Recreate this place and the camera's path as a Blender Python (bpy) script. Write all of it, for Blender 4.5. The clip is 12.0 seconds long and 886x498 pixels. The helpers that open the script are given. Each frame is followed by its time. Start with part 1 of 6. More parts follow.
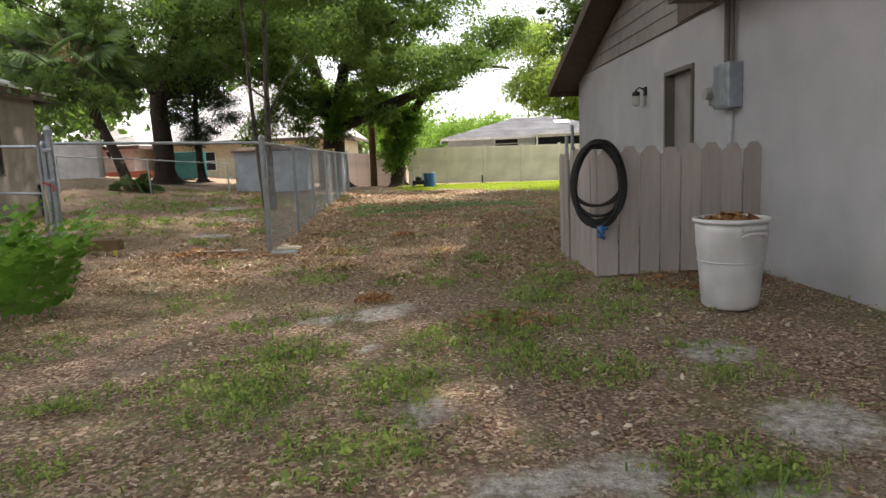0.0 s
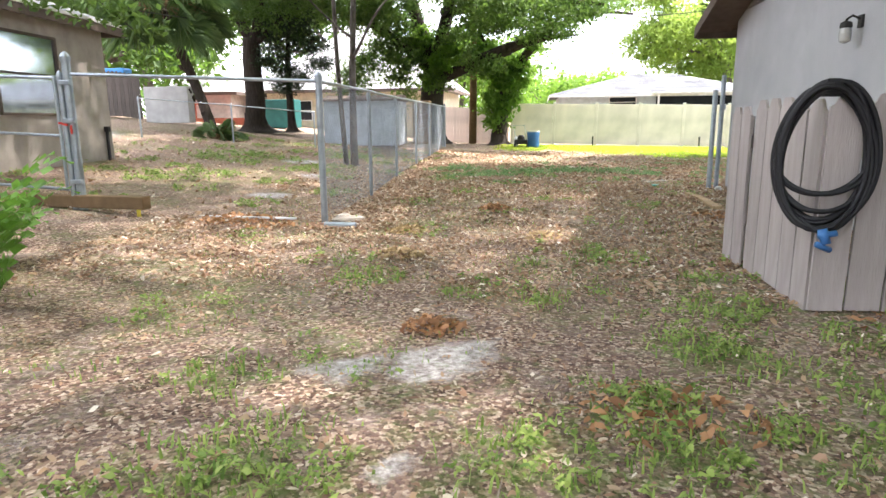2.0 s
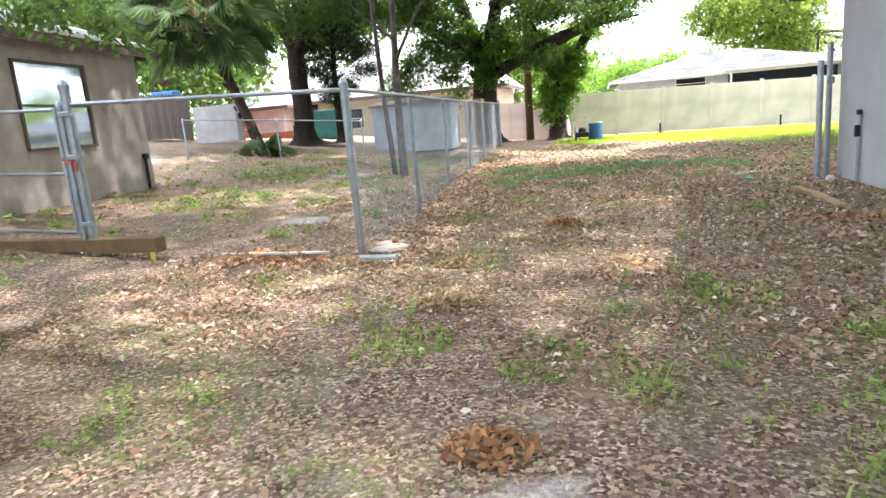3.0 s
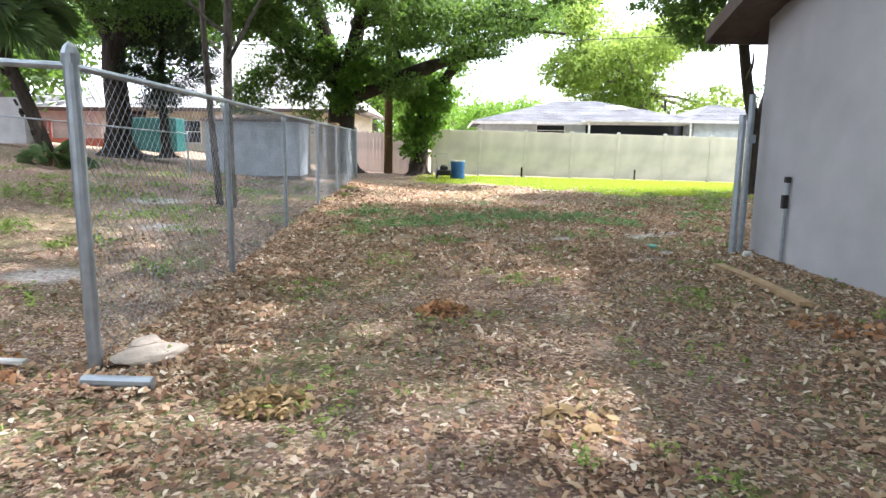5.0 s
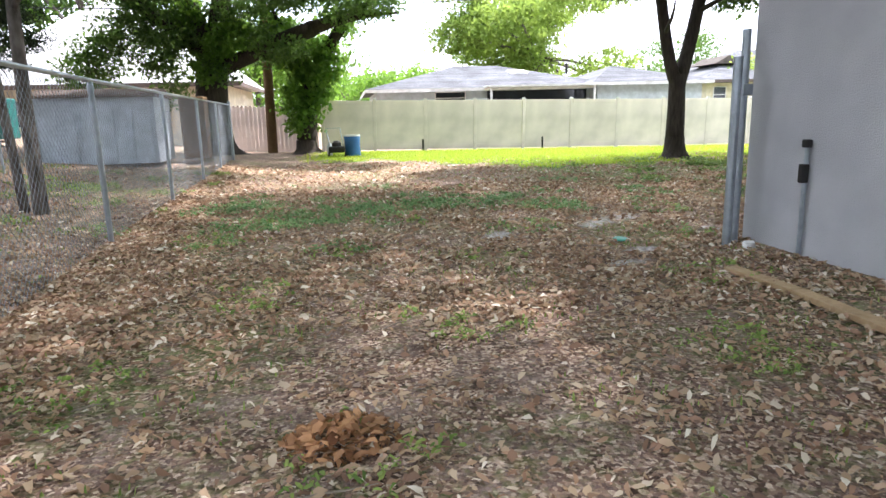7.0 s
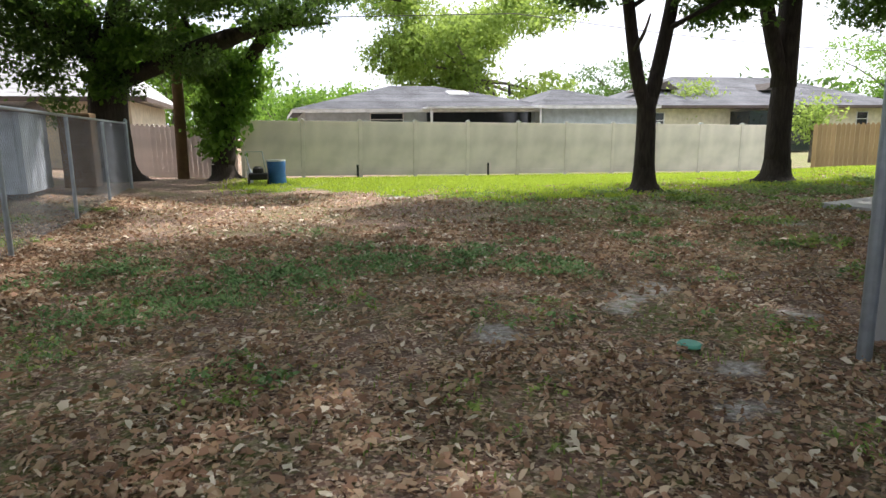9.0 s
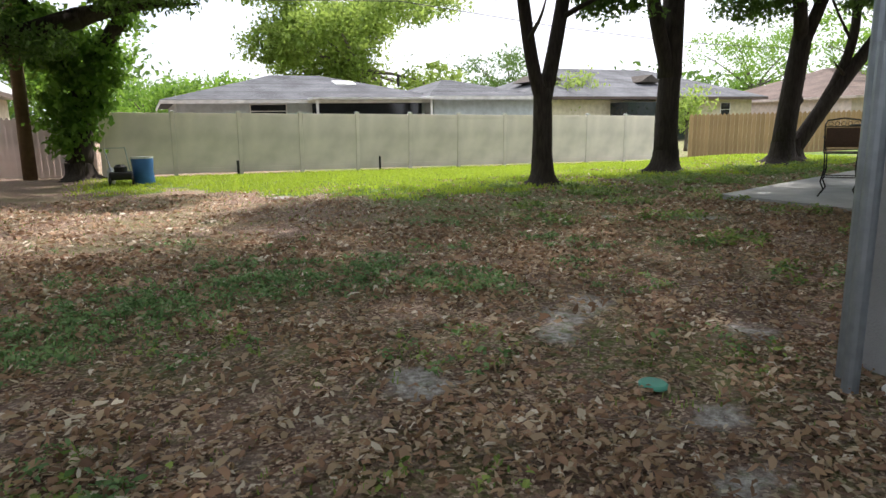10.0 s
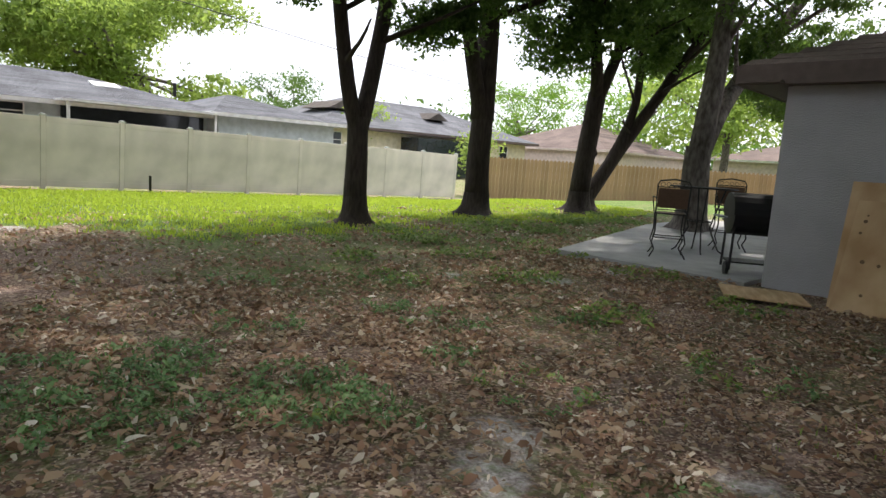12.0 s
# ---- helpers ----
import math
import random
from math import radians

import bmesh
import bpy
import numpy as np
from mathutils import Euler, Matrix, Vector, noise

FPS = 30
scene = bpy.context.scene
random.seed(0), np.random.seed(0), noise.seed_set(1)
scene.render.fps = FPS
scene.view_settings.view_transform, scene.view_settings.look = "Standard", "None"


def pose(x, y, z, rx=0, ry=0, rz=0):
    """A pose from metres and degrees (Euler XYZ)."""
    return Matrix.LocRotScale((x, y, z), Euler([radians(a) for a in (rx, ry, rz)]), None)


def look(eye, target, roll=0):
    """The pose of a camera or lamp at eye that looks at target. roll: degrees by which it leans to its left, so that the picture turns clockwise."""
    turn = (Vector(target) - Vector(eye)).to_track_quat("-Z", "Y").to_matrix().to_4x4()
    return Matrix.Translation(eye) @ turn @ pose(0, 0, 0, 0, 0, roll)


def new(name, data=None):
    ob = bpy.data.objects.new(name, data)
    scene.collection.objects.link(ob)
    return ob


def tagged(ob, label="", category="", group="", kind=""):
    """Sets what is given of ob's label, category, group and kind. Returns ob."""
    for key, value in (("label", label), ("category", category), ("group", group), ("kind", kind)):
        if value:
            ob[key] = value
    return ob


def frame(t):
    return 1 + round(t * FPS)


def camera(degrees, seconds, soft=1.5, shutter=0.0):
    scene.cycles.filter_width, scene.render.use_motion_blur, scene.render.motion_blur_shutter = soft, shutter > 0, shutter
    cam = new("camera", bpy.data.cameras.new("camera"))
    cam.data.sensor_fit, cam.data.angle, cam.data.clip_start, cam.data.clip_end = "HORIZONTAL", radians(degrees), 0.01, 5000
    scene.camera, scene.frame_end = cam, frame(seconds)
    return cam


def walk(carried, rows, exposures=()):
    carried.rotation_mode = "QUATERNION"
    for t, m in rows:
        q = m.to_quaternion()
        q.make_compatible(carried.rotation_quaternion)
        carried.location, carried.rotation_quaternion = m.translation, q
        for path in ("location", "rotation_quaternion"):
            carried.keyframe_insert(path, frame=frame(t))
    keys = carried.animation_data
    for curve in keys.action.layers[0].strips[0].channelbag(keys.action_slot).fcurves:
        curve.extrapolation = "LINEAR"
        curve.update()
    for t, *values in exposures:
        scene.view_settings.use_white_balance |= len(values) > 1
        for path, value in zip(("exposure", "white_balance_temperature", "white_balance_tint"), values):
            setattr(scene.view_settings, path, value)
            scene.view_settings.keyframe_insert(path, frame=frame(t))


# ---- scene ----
# ---------------- camera and its walk ----------------
cam = camera(70.3, 12.0)
PATH = [
    (0, (-0.094, 0.06, 1.174), (-0.085, 2.039, 0.891), -2.6),
    (0.5, (-0.071, 0.688, 1.158), (-0.274, 2.658, 0.878), -0.8),
    (1, (-0.122, 1.178, 1.151), (-0.249, 3.126, 0.714), -0.5),
    (1.5, (-0.115, 1.685, 1.112), (-0.296, 3.622, 0.647), -0.3),
    (2, (-0.132, 2.184, 1.096), (-0.431, 4.12, 0.693), -0.5),
    (2.5, (-0.211, 2.746, 1.098), (-0.434, 4.682, 0.649), -4.4),
    (3, (-0.263, 3.341, 1.164), (-0.758, 5.237, 0.764), -4.9),
    (3.5, (-0.31, 3.883, 1.155), (-0.43, 5.849, 0.809), -2.0),
    (3.7, (-0.342, 4.068, 1.162), (-0.402, 6.037, 0.818), -1.6),
    (5.3, (-0.638, 5.928, 1.147), (-0.68, 7.903, 0.837), 1.2),
    (5.5, (-0.593, 6.101, 1.18), (-0.692, 8.079, 0.908), 2.7),
    (6, (-0.621, 6.67, 1.15), (-0.629, 8.607, 0.654), -0.3),
    (6.5, (-0.552, 7.216, 1.117), (-0.558, 9.153, 0.619), -1.8),
    (7, (-0.588, 7.798, 1.107), (-0.305, 9.734, 0.695), -1.6),
    (7.5, (-0.592, 8.419, 1.115), (-0.264, 10.341, 0.667), -3.9),
    (7.7, (-0.553, 8.569, 1.116), (-0.328, 10.51, 0.691), -2.3),
    (9.3, (-0.415, 10.287, 1.191), (0.129, 12.185, 0.871), -0.5),
    (9.5, (-0.379, 10.416, 1.197), (0.182, 12.312, 0.897), -0.2),
    (10, (-0.271, 10.86, 1.202), (0.549, 12.644, 0.818), -1.2),
    (10.5, (-0.166, 11.28, 1.25), (0.621, 13.096, 0.962), 0.6),
    (11, (-0.105, 11.786, 1.227), (1.022, 13.419, 0.967), 3.8),
    (11.5, (0.043, 12.224, 1.254), (1.31, 13.741, 0.945), -0.9),
    (12, (0.092, 12.498, 1.281), (1.492, 13.898, 0.994), 3.7),
]
walk(cam, [(t, look(eye, target, roll)) for t, eye, target, roll in PATH],
     exposures=[(0, 1.25, 7100, 15), (0.6, 1.95, 7000, 16), (1.2, 2.4, 6800, 15), (3.7, 2.35, 6200, 15), (5.5, 1.95, 6150, 15), (7.7, 1.95, 6200, 16), (9.3, 0.88, 6500, 14), (12.0, 0.85, 6500, 14)])

# ---------------- world and sun ----------------
SUN_EL, SUN_AZ = radians(60), radians(70)      # azimuth clockwise from +y
world = bpy.data.worlds.new("world")
scene.world = world
world.use_nodes = True
wn = world.node_tree
sky = wn.nodes.new("ShaderNodeTexSky")
sky.sky_type, sky.sun_disc = "NISHITA", False
sky.sun_elevation, sky.sun_rotation = SUN_EL, SUN_AZ
sky.air_density, sky.dust_density, sky.ozone_density = 1.0, 3.0, 1.0
tc = wn.nodes.new("ShaderNodeTexCoord")
cl = wn.nodes.new("ShaderNodeTexNoise")
cl.inputs["Scale"].default_value, cl.inputs["Detail"].default_value = 2.2, 5
wn.links.new(tc.outputs["Generated"], cl.inputs["Vector"])
cr = wn.nodes.new("ShaderNodeValToRGB")
cr.color_ramp.elements[0].position, cr.color_ramp.elements[1].position = 0.28, 0.52
wn.links.new(cl.outputs["Fac"], cr.inputs["Fac"])
mx = wn.nodes.new("ShaderNodeMix")
mx.data_type = "RGBA"
mx.inputs["B"].default_value = (7.4, 7.8, 8.5, 1)
wn.links.new(cr.outputs["Color"], mx.inputs["Factor"])
wn.links.new(sky.outputs["Color"], mx.inputs["A"])
wn.links.new(mx.outputs["Result"], wn.nodes["Background"].inputs["Color"])
wn.nodes["Background"].inputs["Strength"].default_value = 0.13
sun = new("sun", bpy.data.lights.new("sun", "SUN"))
sun.data.energy, sun.data.angle, sun.data.color = 4.0, radians(1.5), (1.0, 0.95, 0.86)
sdir = Vector((math.sin(SUN_AZ) * math.cos(SUN_EL), math.cos(SUN_AZ) * math.cos(SUN_EL), math.sin(SUN_EL)))
sun.matrix_world = look(sdir * 50, (0, 0, 0))
tagged(sun, kind="structure")


# ---------------- materials ----------------
def material(name, color, rough=0.8, metal=0.0, color2=None, scale=4.0, detail=6.0, bump=0.15, bump_scale=60.0,
             stretch=(1, 1, 1), mid=0.5, width=0.35, spec=0.3, stain=0.15, stain_scale=0.8, random_amount=0.0, island=0.0,
             space="Object"):
    m = bpy.data.materials.new(name)
    m.use_nodes = True
    nt = m.node_tree
    n, l = nt.nodes, nt.links
    b = n["Principled BSDF"]
    b.inputs["Roughness"].default_value, b.inputs["Metallic"].default_value = rough, metal
    b.inputs["Specular IOR Level"].default_value = spec
    tx = n.new("ShaderNodeTexCoord")
    mp = n.new("ShaderNodeMapping")
    mp.inputs["Scale"].default_value = stretch
    l.new(tx.outputs[space], mp.inputs["Vector"])

    def noise_node(s, d):
        k = n.new("ShaderNodeTexNoise")
        k.inputs["Scale"].default_value, k.inputs["Detail"].default_value = s, d
        l.new(mp.outputs["Vector"], k.inputs["Vector"])
        return k
    a = noise_node(scale, detail)
    ramp = n.new("ShaderNodeValToRGB")
    ramp.color_ramp.elements[0].position, ramp.color_ramp.elements[1].position = mid - width / 2, mid + width / 2
    c2 = color2 or tuple(c * 0.75 for c in color)
    ramp.color_ramp.elements[0].color, ramp.color_ramp.elements[1].color = (*c2, 1), (*color, 1)
    l.new(a.outputs["Fac"], ramp.inputs["Fac"])
    st = noise_node(stain_scale, 4)
    mr = n.new("ShaderNodeMapRange")
    mr.inputs["From Min"].default_value, mr.inputs["From Max"].default_value = 0.35, 0.65
    mr.inputs["To Min"].default_value, mr.inputs["To Max"].default_value = 1 - stain, 1 + stain * 0.5
    l.new(st.outputs["Fac"], mr.inputs["Value"])
    val = mr.outputs["Result"]

    def vary(socket, amount, val):
        r = n.new("ShaderNodeMapRange")
        r.inputs["To Min"].default_value, r.inputs["To Max"].default_value = 1 - amount, 1 + amount
        l.new(socket, r.inputs["Value"])
        mu = n.new("ShaderNodeMath")
        mu.operation = "MULTIPLY"
        l.new(val, mu.inputs[0]), l.new(r.outputs["Result"], mu.inputs[1])
        return mu.outputs[0]
    if random_amount:
        val = vary(n.new("ShaderNodeObjectInfo").outputs["Random"], random_amount, val)
    if island:
        val = vary(n.new("ShaderNodeNewGeometry").outputs["Random Per Island"], island, val)
    hs = n.new("ShaderNodeHueSaturation")
    l.new(ramp.outputs["Color"], hs.inputs["Color"])
    l.new(val, hs.inputs["Value"])
    l.new(hs.outputs["Color"], b.inputs["Base Color"])
    if bump:
        k = noise_node(bump_scale, 4)
        bp = n.new("ShaderNodeBump")
        bp.inputs["Strength"].default_value, bp.inputs["Distance"].default_value = bump, 0.02
        l.new(k.outputs["Fac"], bp.inputs["Height"])
        l.new(bp.outputs["Normal"], b.inputs["Normal"])
    return m


def ramp_set(ramp, stops):
    els = ramp.color_ramp.elements
    while len(els) < len(stops):
        els.new(0.5)
    for e, (p, c) in zip(els, stops):
        e.position, e.color = p, (*c, 1)


def leaf_material(name, dark, light, through_color, share=0.4, rough=0.55, stops=None):
    """Leaves that let light through, varied leaf by leaf."""
    m = bpy.data.materials.new(name)
    m.use_nodes = True
    n, l = m.node_tree.nodes, m.node_tree.links
    b, out = n["Principled BSDF"], n["Material Output"]
    b.inputs["Roughness"].default_value, b.inputs["Specular IOR Level"].default_value = rough, 0.3
    g = n.new("ShaderNodeNewGeometry")
    ramp = n.new("ShaderNodeValToRGB")
    ramp_set(ramp, stops or [(0.0, dark), (1.0, light)])
    l.new(g.outputs["Random Per Island"], ramp.inputs["Fac"])
    l.new(ramp.outputs["Color"], b.inputs["Base Color"])
    tr = n.new("ShaderNodeBsdfTranslucent")
    tr.inputs["Color"].default_value = (*through_color, 1)
    mix = n.new("ShaderNodeMixShader")
    mix.inputs["Fac"].default_value = share
    l.new(b.outputs["BSDF"], mix.inputs[1]), l.new(tr.outputs["BSDF"], mix.inputs[2])
    l.new(mix.outputs["Shader"], out.inputs["Surface"])
    return m


def ground_material():
    m = bpy.data.materials.new("leaf_littered_soil")
    m.use_nodes = True
    n, l = m.node_tree.nodes, m.node_tree.links
    b = n["Principled BSDF"]
    b.inputs["Roughness"].default_value, b.inputs["Specular IOR Level"].default_value = 0.95, 0.1
    tx = n.new("ShaderNodeTexCoord")

    def noise_node(s, d=5.0, rough=0.6):
        k = n.new("ShaderNodeTexNoise")
        k.inputs["Scale"].default_value, k.inputs["Detail"].default_value, k.inputs["Roughness"].default_value = s, d, rough
        l.new(tx.outputs["Object"], k.inputs["Vector"])
        return k.outputs["Fac"]

    def mixc(f, a, c):
        k = n.new("ShaderNodeMix")
        k.data_type = "RGBA"
        for s, v in ((k.inputs["Factor"], f), (k.inputs["A"], a), (k.inputs["B"], c)):
            if isinstance(v, (float, tuple)):
                s.default_value = v
            else:
                l.new(v, s)
        return k.outputs["Result"]

    def ramped(f, stops):
        k = n.new("ShaderNodeValToRGB")
        ramp_set(k, stops)
        l.new(f, k.inputs["Fac"])
        return k.outputs["Color"]

    def att(name):
        k = n.new("ShaderNodeAttribute")
        k.attribute_name = name
        return k.outputs["Fac"]

    def masked(a, noise_fac, lo, hi):
        s = n.new("ShaderNodeMath")
        s.operation = "ADD"
        l.new(a, s.inputs[0]), l.new(noise_fac, s.inputs[1])
        r = n.new("ShaderNodeMapRange")
        r.inputs["From Min"].default_value, r.inputs["From Max"].default_value = lo, hi
        l.new(s.outputs[0], r.inputs["Value"])
        return r.outputs["Result"]
    soil = ramped(noise_node(2.2, 8, .7), [(0.3, (0.105, 0.067, 0.055)), (0.5, (0.24, 0.175, 0.155)), (0.7, (0.40, 0.33, 0.31))])
    v = n.new("ShaderNodeTexVoronoi")
    v.inputs["Scale"].default_value = 64
    wob = n.new("ShaderNodeMapping")
    wob.inputs["Scale"].default_value = (1, 1, 0.2)
    l.new(tx.outputs["Object"], wob.inputs["Vector"]), l.new(wob.outputs["Vector"], v.inputs["Vector"])
    sep = n.new("ShaderNodeSeparateColor")
    l.new(v.outputs["Color"], sep.inputs["Color"])
    bits = ramped(sep.outputs["Red"], [(0.0, (0.055, 0.034, 0.026)), (0.4, (0.18, 0.105, 0.08)), (0.7, (0.38, 0.26, 0.19)), (1.0, (0.72, 0.58, 0.46))])
    col = mixc(masked(noise_node(5), noise_node(90), 0.7, 1.15), soil, bits)
    moss = ramped(noise_node(60), [(0.3, (0.07, 0.085, 0.03)), (0.6, (0.20, 0.20, 0.085))])
    col = mixc(masked(noise_node(1.1, 6), noise_node(22), 1.0, 1.35), col, moss)
    sand = ramped(noise_node(26, 8, .75), [(0.35, (0.20, 0.165, 0.155)), (0.48, (0.40, 0.36, 0.35)), (0.64, (0.68, 0.65, 0.64))])
    col = mixc(masked(att("sandy"), noise_node(9, 7, .72), 0.95, 1.25), col, sand)
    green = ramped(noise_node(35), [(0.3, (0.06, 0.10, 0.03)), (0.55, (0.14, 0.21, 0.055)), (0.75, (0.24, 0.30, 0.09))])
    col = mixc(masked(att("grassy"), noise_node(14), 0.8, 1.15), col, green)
    l.new(col, b.inputs["Base Color"])
    bp = n.new("ShaderNodeBump")
    bp.inputs["Strength"].default_value, bp.inputs["Distance"].default_value = 0.9, 0.02
    l.new(noise_node(70), bp.inputs["Height"]), l.new(bp.outputs["Normal"], b.inputs["Normal"])
    return m


M_GROUND = ground_material()
M_STUCCO = material("grey_painted_stucco", (0.44, 0.44, 0.455), 0.85, color2=(0.40, 0.40, 0.415), scale=3, bump=0.5, bump_scale=90, stain=0.1)
M_TAN = material("tan_stucco", (0.42, 0.375, 0.34), 0.9, scale=4, bump=0.5, bump_scale=80, stain=0.12)
M_SIDING = material("taupe_siding", (0.30, 0.27, 0.26), 0.75, scale=6, bump=0.1, stain=0.15)
M_TRIM = material("brown_painted_trim", (0.13, 0.098, 0.085), 0.7, scale=8, bump=0.15, stain=0.2)
M_BOARD = material("taupe_fence_board", (0.42, 0.37, 0.355), 0.8, color2=(0.36, 0.315, 0.30), scale=5, stretch=(4, 4, 0.5), bump=0.35, bump_scale=30, stain=0.2, random_amount=0.08)
M_SHINGLE = material("brown_asphalt_shingle", (0.16, 0.12, 0.105), 0.95, scale=14, bump=0.4, bump_scale=120, stain=0.25, island=0.25)
M_GREYROOF = material("grey_asphalt_shingle", (0.15, 0.155, 0.17), 0.95, scale=10, bump=0.4, bump_scale=100, stain=0.3, island=0.15)
M_PALEROOF = material("pale_weathered_roofing", (0.44, 0.44, 0.45), 0.85, color2=(0.36, 0.36, 0.37), scale=6, bump=0.3, bump_scale=80, stain=0.2)
M_METAL = material("galvanized_steel", (0.42, 0.47, 0.52), 0.42, 0.75, color2=(0.32, 0.36, 0.40), scale=12, bump=0.05, stain=0.2)
M_WIRE = material("dull_galvanized_wire", (0.32, 0.36, 0.41), 0.5, 0.5, bump=0.0)
M_VINYL = material("tan_vinyl_panel", (0.77, 0.67, 0.63), 0.5, color2=(0.71, 0.62, 0.58), scale=1.5, bump=0.05, stain=0.14, stain_scale=1.4, random_amount=0.06)
M_WHITE = material("white_painted_metal", (0.75, 0.75, 0.74), 0.5, bump=0.03, stain=0.1)
M_CAN = material("grey_white_plastic", (0.60, 0.60, 0.61), 0.45, color2=(0.52, 0.52, 0.53), scale=5, bump=0.1, stain=0.18, stain_scale=3)
M_HOSE = material("black_rubber", (0.014, 0.014, 0.017), 0.5, spec=0.3, bump=0.1)
M_BLUE = material("blue_plastic", (0.05, 0.17, 0.42), 0.4, bump=0.05)
M_DOOR = material("taupe_painted_door", (0.30, 0.285, 0.275), 0.6, bump=0.08)
M_DOORFRAME = material("dark_taupe_trim", (0.16, 0.145, 0.135), 0.7, bump=0.08)
M_BARK = material("dark_furrowed_bark", (0.055, 0.043, 0.036), 0.95, color2=(0.028, 0.021, 0.018), scale=9, stretch=(2.5, 2.5, 0.5), bump=1.0, bump_scale=14, stain=0.3)
M_BARKGREY = material("grey_lichened_bark", (0.20, 0.18, 0.16), 0.95, color2=(0.07, 0.055, 0.05), scale=7, stretch=(2, 2, 0.8), bump=0.9, bump_scale=14, stain=0.35)
M_WOODFENCE = material("weathered_cedar_picket", (0.50, 0.32, 0.18), 0.85, color2=(0.38, 0.235, 0.135), scale=5, stretch=(4, 4, 0.6), bump=0.3, bump_scale=25, stain=0.2, random_amount=0.15)
M_PLY = material("pine_plywood", (0.64, 0.46, 0.27), 0.7, color2=(0.45, 0.28, 0.14), scale=3, stretch=(5, 1, 0.7), bump=0.12, stain=0.15)
M_LUMBER = material("pine_lumber", (0.42, 0.30, 0.17), 0.8, color2=(0.33, 0.22, 0.12), scale=6, stretch=(4, 4, 4), bump=0.2, stain=0.2)
M_TIMBER = material("brown_landscape_timber", (0.20, 0.13, 0.07), 0.85, scale=8, bump=0.4, stain=0.2)
M_DARKWOOD = material("dark_weathered_board", (0.10, 0.085, 0.075), 0.9, scale=6, stretch=(4, 4, .6), bump=0.3, stain=0.25, random_amount=0.2)
M_TARP = material("blue_tarp", (0.05, 0.22, 0.50), 0.5, bump=0.1)
M_TWIG = material("dry_twig_bark", (0.33, 0.27, 0.22), 0.9, scale=20, bump=0.2)
M_CONCRETE = material("grey_concrete", (0.42, 0.42, 0.41), 0.9, color2=(0.34, 0.34, 0.33), scale=4, bump=0.3, stain=0.15)
M_STONE = material("broken_pale_concrete", (0.42, 0.37, 0.33), 0.95, scale=9, bump=0.7, bump_scale=25, stain=0.2)
M_IRON = material("black_wrought_iron", (0.03, 0.028, 0.028), 0.55, 0.3, bump=0.1)
M_BLACK = material("black_enamel", (0.010, 0.010, 0.011), 0.5, spec=0.3, bump=0.05)
M_MESHSEAT = material("brown_mesh_panel", (0.12, 0.07, 0.045), 0.7, scale=50, bump=0.2)
M_GLASSDARK = material("dark_window_glass", (0.02, 0.025, 0.03), 0.08, spec=0.6, bump=0.0, stain=0.0)
M_LIGHTGLASS = material("clear_jar_glass", (0.45, 0.45, 0.43), 0.15, spec=0.6, bump=0.0)
M_PALEBLUE = material("pale_blue_stucco", (0.48, 0.54, 0.57), 0.85, scale=4, bump=0.2, stain=0.08)
M_CREAM = material("cream_stucco", (0.62, 0.56, 0.42), 0.85, scale=4, bump=0.2, stain=0.08)
M_PINK = material("pale_pink_stucco", (0.68, 0.57, 0.53), 0.85, bump=0.2, stain=0.08)
M_SHED = material("pale_blue_grey_shed_panel", (0.50, 0.56, 0.64), 0.6, bump=0.08, stain=0.15)
M_REDWOOD = material("red_stained_wood", (0.30, 0.08, 0.05), 0.7, bump=0.15)
M_TEAL = material("teal_plastic", (0.02, 0.12, 0.115), 0.5, bump=0.05)
M_DISC = material("faded_turquoise_plastic", (0.12, 0.42, 0.33), 0.5, bump=0.05)
M_YELLOW = material("yellow_tape", (0.62, 0.50, 0.06), 0.6, bump=0.0)
M_RED = material("red_ribbon", (0.65, 0.07, 0.05), 0.6, bump=0.0)
L_OAK = leaf_material("oak_leaf", (0.022, 0.05, 0.018), (0.07, 0.13, 0.035), (0.16, 0.30, 0.04), 0.36)
L_TREE = leaf_material("yard_tree_leaf", (0.022, 0.05, 0.02), (0.085, 0.145, 0.045), (0.19, 0.32, 0.06), 0.4)
L_BRIGHT = leaf_material("bright_leaf", (0.08, 0.14, 0.03), (0.25, 0.36, 0.08), (0.36, 0.48, 0.10), 0.5)
L_VINE = leaf_material("vine_leaf", (0.04, 0.10, 0.02), (0.15, 0.28, 0.05), (0.26, 0.45, 0.06), 0.45)
L_PALM = leaf_material("palm_leaf", (0.03, 0.065, 0.03), (0.11, 0.17, 0.07), (0.14, 0.24, 0.06), 0.3)
L_DARK = leaf_material("evergreen_needle", (0.012, 0.026, 0.014), (0.035, 0.06, 0.028), (0.05, 0.09, 0.03), 0.15)
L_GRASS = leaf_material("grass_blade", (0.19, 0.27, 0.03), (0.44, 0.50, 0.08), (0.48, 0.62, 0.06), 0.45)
L_WEED = leaf_material("weed_leaf", (0.10, 0.17, 0.035), (0.38, 0.46, 0.12), (0.16, 0.30, 0.06), 0.3)
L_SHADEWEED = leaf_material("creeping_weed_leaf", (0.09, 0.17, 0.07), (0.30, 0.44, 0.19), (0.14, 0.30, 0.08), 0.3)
M_PANE = material("sky_reflecting_window_glass", (0.48, 0.54, 0.60), 0.06, 0.85, bump=0.0, stain=0.0)
